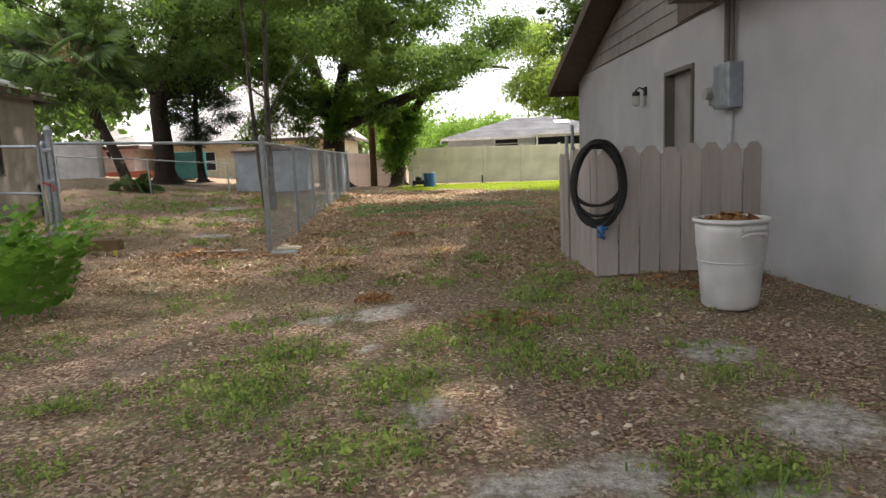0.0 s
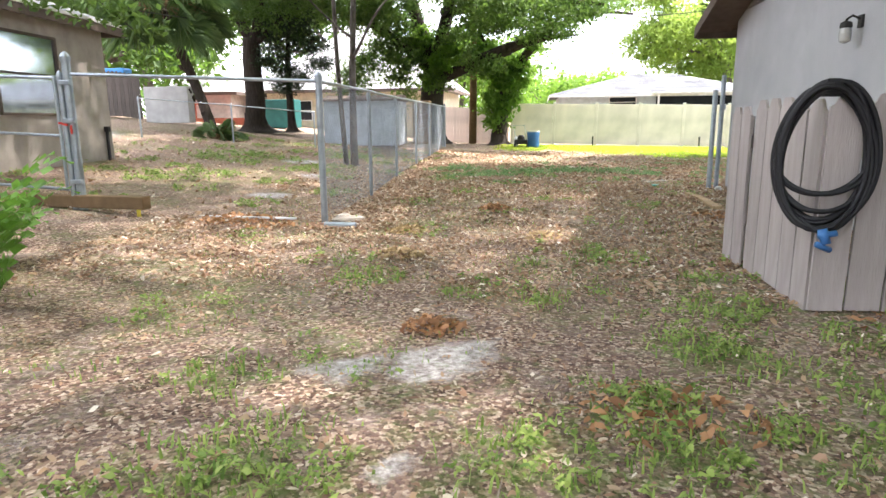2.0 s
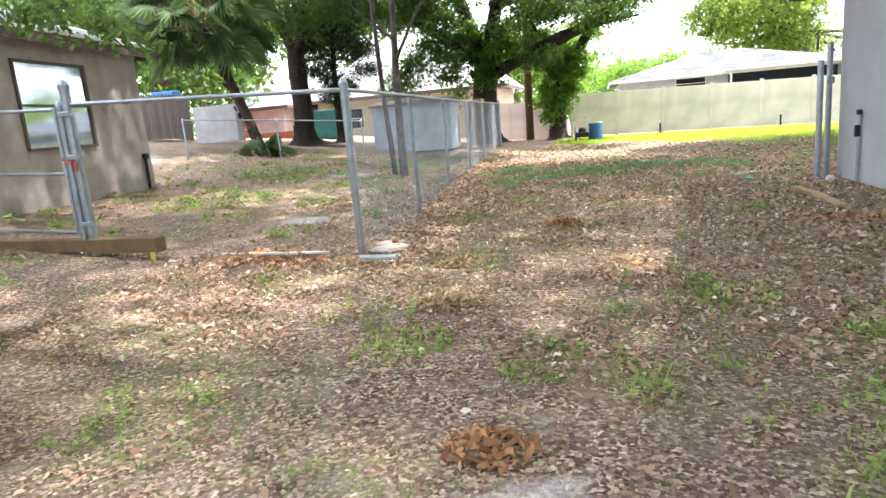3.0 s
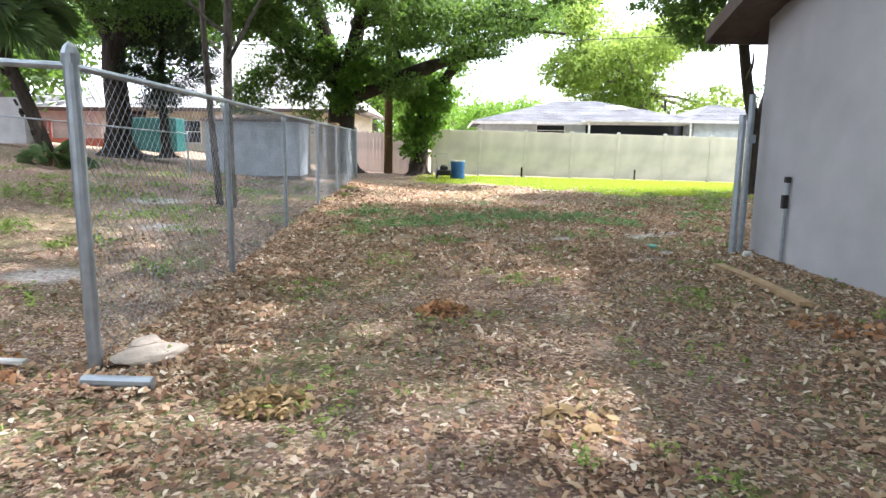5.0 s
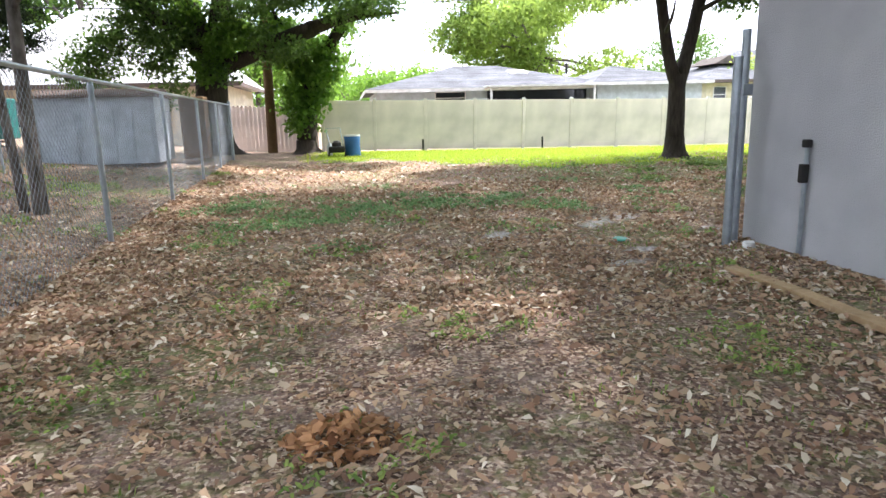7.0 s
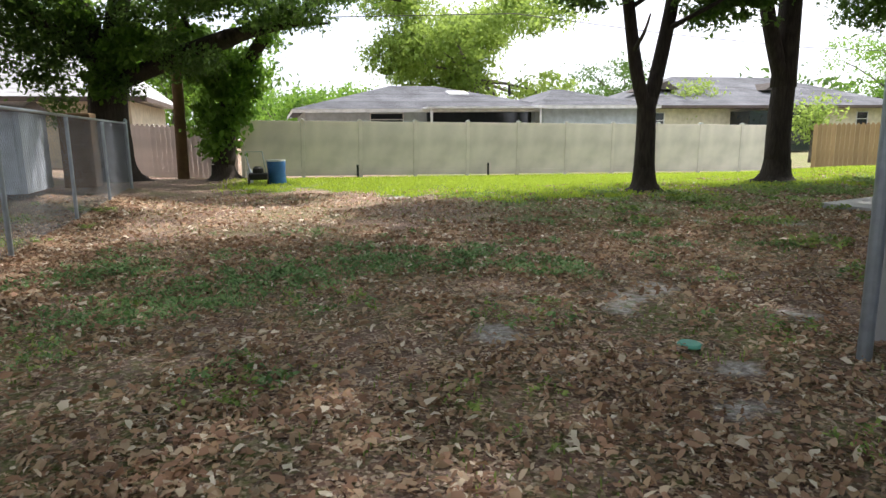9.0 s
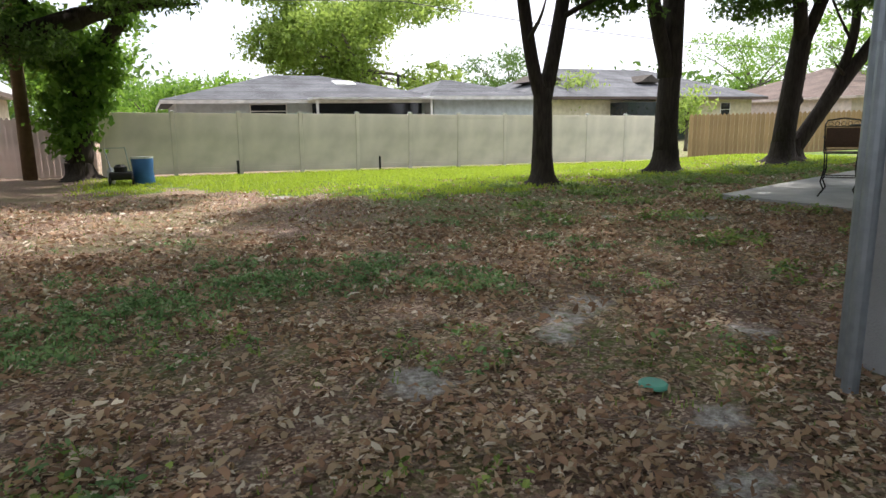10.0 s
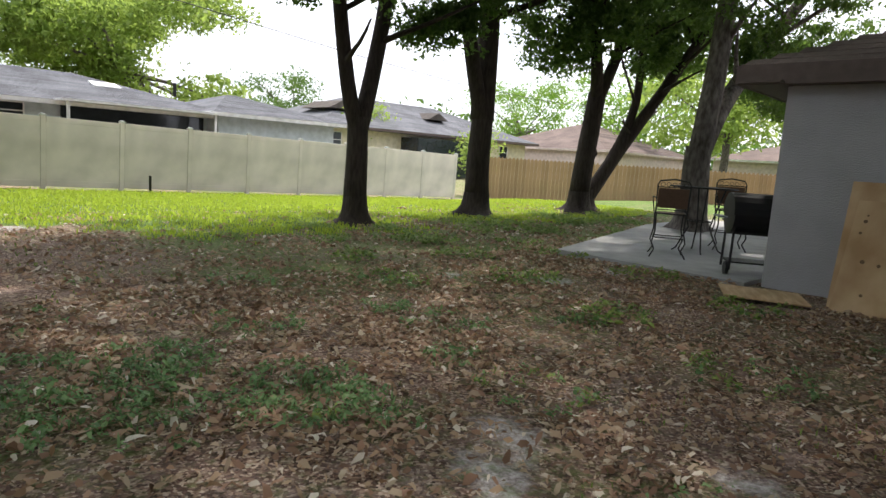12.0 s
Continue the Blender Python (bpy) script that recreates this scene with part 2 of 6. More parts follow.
L_DRY = leaf_material("dry_leaf", (0.08, 0.055, 0.045), (0.62, 0.48, 0.36), (0.34, 0.21, 0.11), 0.2, 0.8,
                      [(0.0, (0.15, 0.09, 0.068)), (0.2, (0.27, 0.16, 0.11)), (0.4, (0.39, 0.235, 0.16)), (0.56, (0.44, 0.33, 0.225)), (0.72, (0.42, 0.275, 0.17)), (0.88, (0.56, 0.46, 0.34)), (1.0, (0.82, 0.75, 0.64))])
L_PLANT = leaf_material("broad_plant_leaf", (0.045, 0.12, 0.025), (0.17, 0.34, 0.07), (0.2, 0.4, 0.05), 0.4)
L_CHIP = leaf_material("wood_chip", (0.30, 0.22, 0.16), (0.62, 0.53, 0.43), (0.2, 0.15, 0.1), 0.05, 0.8)
L_TANLEAF = leaf_material("tan_brown_leaf", (0.14, 0.085, 0.04), (0.62, 0.46, 0.26), (0.36, 0.25, 0.10), 0.25, 0.75)
L_ORANGE = leaf_material("orange_brown_leaf", (0.14, 0.055, 0.025), (0.60, 0.33, 0.17), (0.4, 0.22, 0.1), 0.25, 0.75)


# ---------------- mesh helpers ----------------
def finish(name, verts, faces, mat, parent=None, smooth=False, pos=None):
    me = bpy.data.meshes.new(name)
    me.from_pydata(verts, [], faces)
    me.materials.append(mat)
    if smooth:
        me.shade_smooth()
    me.update()
    ob = new(name, me)
    if pos is not None:
        ob.matrix_basis = pos
    if parent is not None:
        ob.parent = parent
    return ob


class Shape:
    """Collects boxes, tubes and sheets into one mesh."""

    def __init__(self):
        self.v, self.f = [], []

    def add(self, vs, fs):
        k = len(self.v)
        self.v += [tuple(p) for p in vs]
        self.f += [tuple(i + k for i in f) for f in fs]
        return self

    def box(self, c, s, rz=0.0, rx=0.0, ry=0.0, bev=0.0):
        m = pose(*c, rx, ry, rz)
        h = [a / 2 for a in s]
        if not bev:
            vs = [m @ Vector((x * h[0], y * h[1], z * h[2])) for x in (-1, 1) for y in (-1, 1) for z in (-1, 1)]
            return self.add(vs, [(0, 1, 3, 2), (4, 6, 7, 5), (0, 4, 5, 1), (2, 3, 7, 6), (0, 2, 6, 4), (1, 5, 7, 3)])
        bm = bmesh.new()
        bmesh.ops.create_cube(bm, size=1, matrix=Matrix.Diagonal((*s, 1)))
        bmesh.ops.bevel(bm, geom=bm.edges[:], offset=bev, segments=2, profile=0.5, affect="EDGES")
        bm.transform(m)
        bm.verts.index_update()
        self.add([v.co for v in bm.verts], [[v.index for v in f.verts] for f in bm.faces])
        bm.free()
        return self

    def tube(self, pts, radii, n=8, cap=True, squash=1.0):
        pts = [Vector(p) for p in pts]
        if not hasattr(radii, "__len__"):
            radii = [radii] * len(pts)
        vs, fs = [], []
        side = None
        for i, p in enumerate(pts):
            d = (pts[min(i + 1, len(pts) - 1)] - pts[max(i - 1, 0)]).normalized()
            if side is None:
                side = d.orthogonal().normalized()
            side = (side - d * side.dot(d)).normalized()
            up = d.cross(side)
            for k in range(n):
                a = 2 * math.pi * k / n
                vs.append(p + (side * math.cos(a) + up * math.sin(a) * squash) * radii[i])
        for i in range(len(pts) - 1):
            for k in range(n):
                a, b = i * n + k, i * n + (k + 1) % n
                fs.append((a, b, b + n, a + n))
        if cap:
            fs.append(tuple(range(n - 1, -1, -1)))
            fs.append(tuple((len(pts) - 1) * n + k for k in range(n)))
        return self.add(vs, fs)

    def lathe(self, profile, c=(0, 0, 0), n=24, cap=False):
        vs = [(c[0] + r * math.cos(2 * math.pi * k / n), c[1] + r * math.sin(2 * math.pi * k / n), c[2] + z) for r, z in profile for k in range(n)]
        fs = [(i * n + k, i * n + (k + 1) % n, (i + 1) * n + (k + 1) % n, (i + 1) * n + k) for i in range(len(profile) - 1) for k in range(n)]
        if cap:
            fs.append(tuple(range(n - 1, -1, -1)))
            fs.append(tuple((len(profile) - 1) * n + k for k in range(n)))
        return self.add(vs, fs)

    def prism(self, outline, axis_from, axis_to):
        """A plane outline given as functions of a depth: outline points are 3D at the one end; the other end is moved by the vector."""
        d = Vector(axis_to) - Vector(axis_from)
        k = len(outline)
        vs = [Vector(p) for p in outline] + [Vector(p) + d for p in outline]
        fs = [tuple(range(k - 1, -1, -1)), tuple(range(k, 2 * k))] + [(i, (i + 1) % k, (i + 1) % k + k, i + k) for i in range(k)]
        return self.add(vs, fs)

    def done(self, name, mat, parent=None, label="", smooth=False, pos=None, kind=""):
        return tagged(finish(name, self.v, self.f, mat, parent, smooth, pos), label, kind=kind)


def empty(name, m, label, category, group=""):
    e = new(name)
    e.matrix_basis = m
    e.empty_display_size = 0.1
    return tagged(e, label, category, group)


def smooth01(a):
    a = np.clip(a, 0, 1)
    return a * a * (3 - 2 * a)


def gz(x, y):
    """Height of the ground: level along the walk, rising a little to both sides."""
    x, y = np.asarray(x, float), np.asarray(y, float)
    d = np.clip(-x - 2.6, 0, 12)
    left = (0.065 * d + 0.004 * d * d * smooth01((y - 14) / 5)) * smooth01((y - 3) / 5) * (1 - 0.15 * smooth01((y - 24) / 6))
    right = np.minimum(0.035 * np.clip(x - 3.2, 0, 9), 0.13) * (1 - smooth01((y - 15) / 6)) * smooth01((y - 12.4) / 1.2)
    back = (-0.02 - 0.0165 * np.clip(x, -3, 20)) * smooth01((y - 22.5) / 7) * (1 - smooth01((y - 31.5) / 5)) * smooth01((x + 5) / 3)
    right = right + back + 0.035 * np.clip(x - 9, 0, 6) * smooth01((y - 17) / 3) * (1 - smooth01((y - 24) / 5))
    return left + right


def G(x, y):
    return float(gz(x, y))


def leaves(name, centers, size, mat, parent=None, rng=None, spread=1.0, droop=0.3, aspect=0.5, bend=0.25, flat=False, kind="stuff", pos=None, label=""):
    """Many small leaves, each of two bent halves, round the given places."""
    rng = rng or np.random.default_rng(1)
    c = np.asarray(centers, float)
    k = len(c)
    d = rng.normal(size=(k, 3))
    if flat:
        d[:, 2] *= 0.25
    else:
        d[:, 2] -= droop
    d /= np.linalg.norm(d, axis=1)[:, None]
    up = rng.normal(size=(k, 3)) * (0.35 if flat else 0.8) + np.array([0, 0, 1.0])
    s = np.cross(d, up)
    s /= np.linalg.norm(s, axis=1)[:, None] + 1e-9
    nrm = np.cross(s, d)
    L = (size * (rng.uniform(0.4, 1.65, k) if flat else rng.uniform(0.6, 1.3, k)))[:, None]
    W = L * aspect / 2 * rng.uniform(.6, 1.3, k)[:, None]
    lift = nrm * L * bend * rng.uniform(0.3, 1.4, k)[:, None]
    base, tip, mid = c - d * L / 2, c + d * L / 2, c
    v = np.stack([base, mid + s * W + lift, tip, mid - s * W + lift], 1).reshape(-1, 3)
    i = np.arange(k)[:, None] * 4
    f = np.concatenate([i + [0, 1, 2], i + [0, 2, 3]], 1).reshape(-1, 3)
    if flat:                                  # lying leaves: six-cornered, curled along their length, a little skewed
        r = rng.uniform(.65, 1.25, (k, 4, 1))
        c1, c2 = nrm * L * bend * rng.uniform(-.2, 1.0, (k, 1)), nrm * L * bend * rng.uniform(-.2, 1.1, (k, 1))
        tw = nrm * W * rng.uniform(-.5, .5, (k, 1))
        q1, q2 = c - d * L * .2, c + d * L * .18
        tip = tip + nrm * L * bend * rng.uniform(-.3, .5, (k, 1)) + s * W * rng.uniform(-.8, .8, (k, 1))
        v = np.stack([base, q1 + s * W * r[:, 0] + c1 + tw, q2 + s * W * .8 * r[:, 1] + c2 + tw, tip, q2 - s * W * .8 * r[:, 2] + c2 - tw, q1 - s * W * r[:, 3] + c1 - tw], 1).reshape(-1, 3)
        i = np.arange(k)[:, None] * 6
        f = np.concatenate([i + [0, 1, 5], i + [1, 2, 4], i + [1, 4, 5], i + [2, 3, 4]], 1).reshape(-1, 3)
    me = bpy.data.meshes.new(name)
    me.vertices.add(len(v)), me.loops.add(len(f) * 3), me.polygons.add(len(f))
    me.vertices.foreach_set("co", v.ravel().astype(np.float32))
    me.loops.foreach_set("vertex_index", f.ravel().astype(np.int32))
    me.polygons.foreach_set("loop_start", np.arange(0, len(f) * 3, 3, dtype=np.int32))
    me.materials.append(mat)
    me.update(calc_edges=True)
    ob = new(name, me)
    if pos is not None:
        ob.matrix_basis = pos
    if parent is not None:
        ob.parent = parent
    return tagged(ob, label, kind=kind)


# ---------------- ground: one sheet ----------------
WEEDS = [(-1.1, 3.9, .5), (-1.26, 3.4, .5), (-1.14, 3.1, .45), (-.5, 2.5, .4), (-.37, 3.3, .4), (-.14, 4.06, .35), (.38, 4.2, .35), (.35, 3.6, .4),
         (.3, 4.6, .3), (1.4, 3.2, .3), (1.2, 4.9, .3), (-.2, 1.6, .5), (.9, 2.2, .4), (-2.1, 3.2, .3), (-1.9, 2.3, .4), (.4, 7.2, .4), (-1.3, 6.4, .35), (-.1, 5.9, .2), (-.65, 6.05, .13), (.28, 6.15, .13), (-1.25, 6.4, .14), (-.95, 6.4, .12), (.0, 6.1, .1), (1.0, 6.6, .2), (-.2, 7.0, .15), (.9, 4.3, .35), (1.3, 4.7, .3), (1.5, 5.4, .3), (.75, 5.2, .4), (1.0, 5.9, .35), (1.8, 6.2, .4), (.7, 3.4, .4), (-1.5, 4.6, .3)]
SHADEWEEDS = [(-1.6, 14.7, .7), (-1.06, 15.0, .8), (-.3, 15.6, .85), (.53, 15.9, .8), (1.26, 16.05, .7), (1.9, 15.2, .6), (1.1, 15.6, .6),
              (2.0, 14.9, .4), (-.8, 15.6, .6), (-1.9, 16.2, .8), (0.3, 16.6, .4), (3.4, 16.4, .3), (4.3, 15.2, .3), (2.9, 15.2, .3)]
SANDY = [(-.62, 4.9, .34), (-.4, 5.1, .22), (-1.05, 4.78, .24), (-.58, 4.06, .16), (.12, 2.2, .25), (.55, 2.25, .3), (1.0, 2.0, .35), (1.5, 2.6, .4), (-4.2, 13.4, .5), (-3.9, 10.6, .5), (-12, 17, 1.6), (.8, 13.5, .3), (2.4, 14.3, .3),
         (1.48, 12.2, .22), (1.76, 12.62, .22), (2.03, 14.05, .3), (1.8, 13.75, .25), (2.85, 13.3, .25), (6.65, 16.2, .28), (5.6, 16.3, .35), (7.4, 17.3, .35), (3.6, 22.2, .7), (1.9, 22.4, .4), (6.5, 22.3, .5), (-5.5, 16, .7), (4.9, 17.2, .3), (8.2, 16.3, .5), (1.5, 3.6, .35), (-.2, 2.9, .25)]


def blobs(x, y, spots):
    out = np.zeros_like(x)
    for a, b, r in spots:
        out = np.maximum(out, np.exp(-((x - a) ** 2 + (y - b) ** 2) / (r * r * .7)))
    return out


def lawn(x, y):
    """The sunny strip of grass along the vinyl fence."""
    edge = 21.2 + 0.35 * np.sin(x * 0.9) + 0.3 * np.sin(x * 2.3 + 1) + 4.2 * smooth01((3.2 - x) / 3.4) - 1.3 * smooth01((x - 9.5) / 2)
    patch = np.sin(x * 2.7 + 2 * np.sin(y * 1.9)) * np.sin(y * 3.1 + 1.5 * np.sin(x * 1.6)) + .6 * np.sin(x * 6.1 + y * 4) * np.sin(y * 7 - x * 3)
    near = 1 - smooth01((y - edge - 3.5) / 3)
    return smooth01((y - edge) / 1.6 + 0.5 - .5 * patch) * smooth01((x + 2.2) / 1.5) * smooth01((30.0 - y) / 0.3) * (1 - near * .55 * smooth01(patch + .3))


def grassy(x, y):
    base = 0.28 + 0.10 * np.sin(x * 1.7 + 2 * np.sin(y)) * np.sin(y * 1.3)
    band = 0.22 * smooth01((y - 15) / 3) * smooth01((x - 2) / 2)
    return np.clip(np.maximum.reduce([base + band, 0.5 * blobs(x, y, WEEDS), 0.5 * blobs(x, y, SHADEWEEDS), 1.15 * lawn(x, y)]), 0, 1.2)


gx = np.concatenate([[-400, -150, -70, -45, -32, -25, -20, -16], np.arange(-12, 16.01, 0.2), [19, 23, 28, 36, 50, 80, 160, 400]])
gy = np.concatenate([[-400, -150, -60, -30, -15, -8, -4], np.arange(-1, 32.01, 0.2), [36, 42, 55, 80, 160, 400, 900]])
XX, YY = np.meshgrid(gx, gy, indexing="ij")
ZZ = gz(XX, YY)
near = (XX > -12) & (XX < 16) & (YY > -1) & (YY < 32)
ZZ = ZZ + np.where(near, 0.012 * np.sin(XX * 2.1 + np.sin(YY * 1.3)) * np.sin(YY * 1.9) - 0.012, -0.012)
nx, ny = len(gx), len(gy)
idx = np.arange(nx * ny).reshape(nx, ny)
gf = np.stack([idx[:-1, :-1], idx[1:, :-1], idx[1:, 1:], idx[:-1, 1:]], -1).reshape(-1, 4)
ground = finish("ground", np.stack([XX, YY, ZZ], -1).reshape(-1, 3).tolist(), gf.tolist(), M_GROUND, smooth=True)
tagged(ground, "sandy yard soil with brown leaf litter and weeds", "ground", kind="structure")
for key, vals in (("grassy", grassy(XX, YY)), ("sandy", blobs(XX, YY, SANDY))):
    at = ground.data.attributes.new(key, "FLOAT", "POINT")
    at.data.foreach_set("value", vals.ravel().astype(np.float32))

# ---------------- own house: gabled wing and hipped wing ----------------
WALL_TILT = 1.4
HM = pose(2.785, 12.55, 0, 0, 0, WALL_TILT)      # local: y back along the wall (negative), x into the house
house = empty("house", HM, "grey stucco house with taupe siding gable and brown roof edge", "house")
RIDGE_Y, EAVE_Z, PITCH = -6.6, 2.62, 0.33


def roof_z(y):
    return EAVE_Z + PITCH * (abs(RIDGE_Y) - abs(y - RIDGE_Y))


def build_house():
    wall = Shape()
    # the gable wall, with an opening for the door
    wall.prism([(0, .2, -.2), (0, .2, 2.62), (0, -16, 2.62), (0, -16, -.2), (0, -5.10, -.2), (0, -5.10, 2.14), (0, -4.25, 2.14), (0, -4.25, -.2)], (0, 0, 0), (.2, 0, 0))
    for y in (.1, -15.9):
        Shape().box((2.6, y, 1.21), (4.8, .2, 2.82)).done("wall", M_STUCCO, house, "grey painted stucco wall")
    wall.done("wall", M_STUCCO, house, "grey painted stucco wall")
    gable = Shape()
    gable.prism([(.02, .2, 2.62), (.02, -13.2, 2.62), (.02, RIDGE_Y, roof_z(RIDGE_Y) - .05)], (0, 0, 0), (.14, 0, 0))
    gable.done("gable_wall", M_SIDING, house, "taupe gable backing")
    for k in range(11):                      # lapped boards, cut to the slope of the roof
        z = 2.64 + k * 0.19
        half = (roof_z(RIDGE_Y) - .06 - z) / PITCH
        if half < .3:
            break
        h2 = max(half - .19 / PITCH, .1)
        s = Shape()
        s.add([(.0, RIDGE_Y - half, z), (.0, RIDGE_Y + half, z), (.014, RIDGE_Y + h2, z + .19), (.014, RIDGE_Y - h2, z + .19),
               (-.022, RIDGE_Y - half, z), (-.022, RIDGE_Y + half, z), (-.004, RIDGE_Y + h2, z + .19), (-.004, RIDGE_Y - h2, z + .19)],
              [(4, 5, 6, 7), (0, 3, 2, 1), (0, 1, 5, 4), (2, 3, 7, 6), (0, 4, 7, 3), (1, 2, 6, 5)])
        s.done("siding_board", M_SIDING, house)
    # roof with its edge boards
    for sign in (1, -1):
        s = Shape()
        ye = RIDGE_Y + sign * (abs(RIDGE_Y) + .55)
        ze = roof_z(0) - PITCH * .55
        zr = roof_z(RIDGE_Y)
        s.prism([(-.5, ye, ze), (-.5, ye, ze + .05), (-.5, RIDGE_Y, zr + .1), (-.5, RIDGE_Y, zr + .02)], (0, 0, 0), (9, 0, 0))
        s.done("roof", M_SHINGLE, house, "brown shingled roof slope")
        b = Shape()
        b.prism([(-.54, ye, ze - .12), (-.54, ye, ze + .04), (-.54, RIDGE_Y, zr + .09), (-.54, RIDGE_Y, zr - .1)], (0, 0, 0), (.035, 0, 0))
        b.done("rake_board", M_TRIM, house, "brown painted rake board")
        f = Shape()
        f.prism([(-.5, ye, ze + .003), (-.5, RIDGE_Y, zr + .015), (-.5, RIDGE_Y, zr - .03), (-.5, ye, ze - .04)], (0, 0, 0), (.5, 0, 0))
        f.done("soffit", M_TRIM, house, "brown painted soffit")
    Shape().box((1.9, .55, roof_z(0) - .22), (4.8, .03, .18)).done("fascia", M_TRIM, house)
    Shape().box((-.028, -5.2, 2.76), (.05, .94, .22)).done("trim_board", M_TRIM, house, "brown board under the gable")
    ev = Shape()
    ev.box((-.27, -10.2, 2.665), (.5, 9.0, .02))
    ev.done("eave_soffit", M_TRIM, house, "brown eave soffit")
    Shape().box((-.53, -10.2, 2.75), (.03, 9.0, .2)).done("eave_fascia", M_TRIM, house)
    Shape().prism([(-.55, -5.68, 2.86), (0, -5.68, 3.05), (0, -5.68, 3.0), (-.55, -5.68, 2.8)], (0, 0, 0), (0, -9.0, 0)).done("eave_roof", M_SHINGLE, house)
    # door with frame
    Shape().box((.12, -4.675, 1.06), (.045, .80, 2.06), bev=.004).done("door", M_DOOR, house, "closed taupe side door")
    fr = Shape()
    fr.box((.06, -5.08, 1.06), (.17, .05, 2.14)).box((.06, -4.27, 1.06), (.17, .05, 2.14)).box((.06, -4.675, 2.11), (.17, .76, .05))
    fr.done("door_frame", M_DOORFRAME, house, "dark taupe door frame")
    # hipped wing behind
    w = Shape()
    w.box((4.66, 1.08, 1.2), (.2, 2.12, 2.6)).box((8.66, 2.04, 1.2), (7.8, .2, 2.6))
    w.done("wing_wall", M_STUCCO, house, "grey stucco wall beside the patio")
    r = Shape()
    # hip roof: low edge above the wall, hip towards the patio
    x0, x1, y1 = 4.32, 12.5, 2.55
    ze, run = 2.42, 3.4
    zr = ze + run * .42
    vs = [(x0, y1, ze), (x0, -2, ze), (x0 + run, -2, zr), (x0 + run, y1 - run, zr), (x1, y1, ze), (x1, y1 - run, zr)]
    low = [(a, b, c - .07) for a, b, c in vs]
    r.add(vs + low, [(0, 3, 2, 1), (0, 4, 5, 3), (6, 7, 8, 9), (6, 9, 11, 10), (0, 1, 7, 6), (0, 6, 10, 4)])
    r.done("wing_roof", M_SHINGLE, house, "brown shingled hip roof")
    fa = Shape()
    fa.box((x0 - .015, .27, ze - .09), (.03, 4.55, .2)).box(((x0 + x1) / 2, y1 + .015, ze - .09), (x1 - x0 + .06, .03, .2))
    fa.done("wing_fascia", M_TRIM, house, "brown painted fascia board")
    Shape().box((4.44, .27, ze - .17), (.24, 4.54, .02)).box((8.27, 2.32, ze - .175), (8.2, .44, .02)).done("wing_soffit", M_TRIM, house)
    for k in range(17):                     # shingle courses
        t = k / 17
        a = x0 + run * t
        s = Shape()
        yb = y1 - run * t
        y = yb - .02
        rng = random.Random(k)
        while y > -2:
            ln = rng.uniform(.18, .32)
            ya = max(y - ln, -2)
            zt = ze + (a - x0) * .42 + .004
            s.add([(a - .01, ya + .006, zt), (a - .01, y, zt), (a + .215, y, zt + .09), (a + .215, ya + .006, zt + .09),
                   (a - .01, ya + .006, zt + .012), (a - .01, y, zt + .012), (a + .215, y, zt + .098), (a + .215, ya + .006, zt + .098)],
                  [(4, 5, 6, 7), (0, 1, 5, 4), (1, 2, 6, 5), (0, 4, 7, 3)])
            y -= ln
        s.done("shingle_course", M_SHINGLE, house, kind="stuff")


build_house()


def wall_at(y, out=0.0, z=0.0):
    """A pose on the gabled wall's face, y being the world's y. Local x points into the house."""
    ly = (y - 12.55) / math.cos(radians(WALL_TILT))
    return HM @ pose(-out, ly, z)


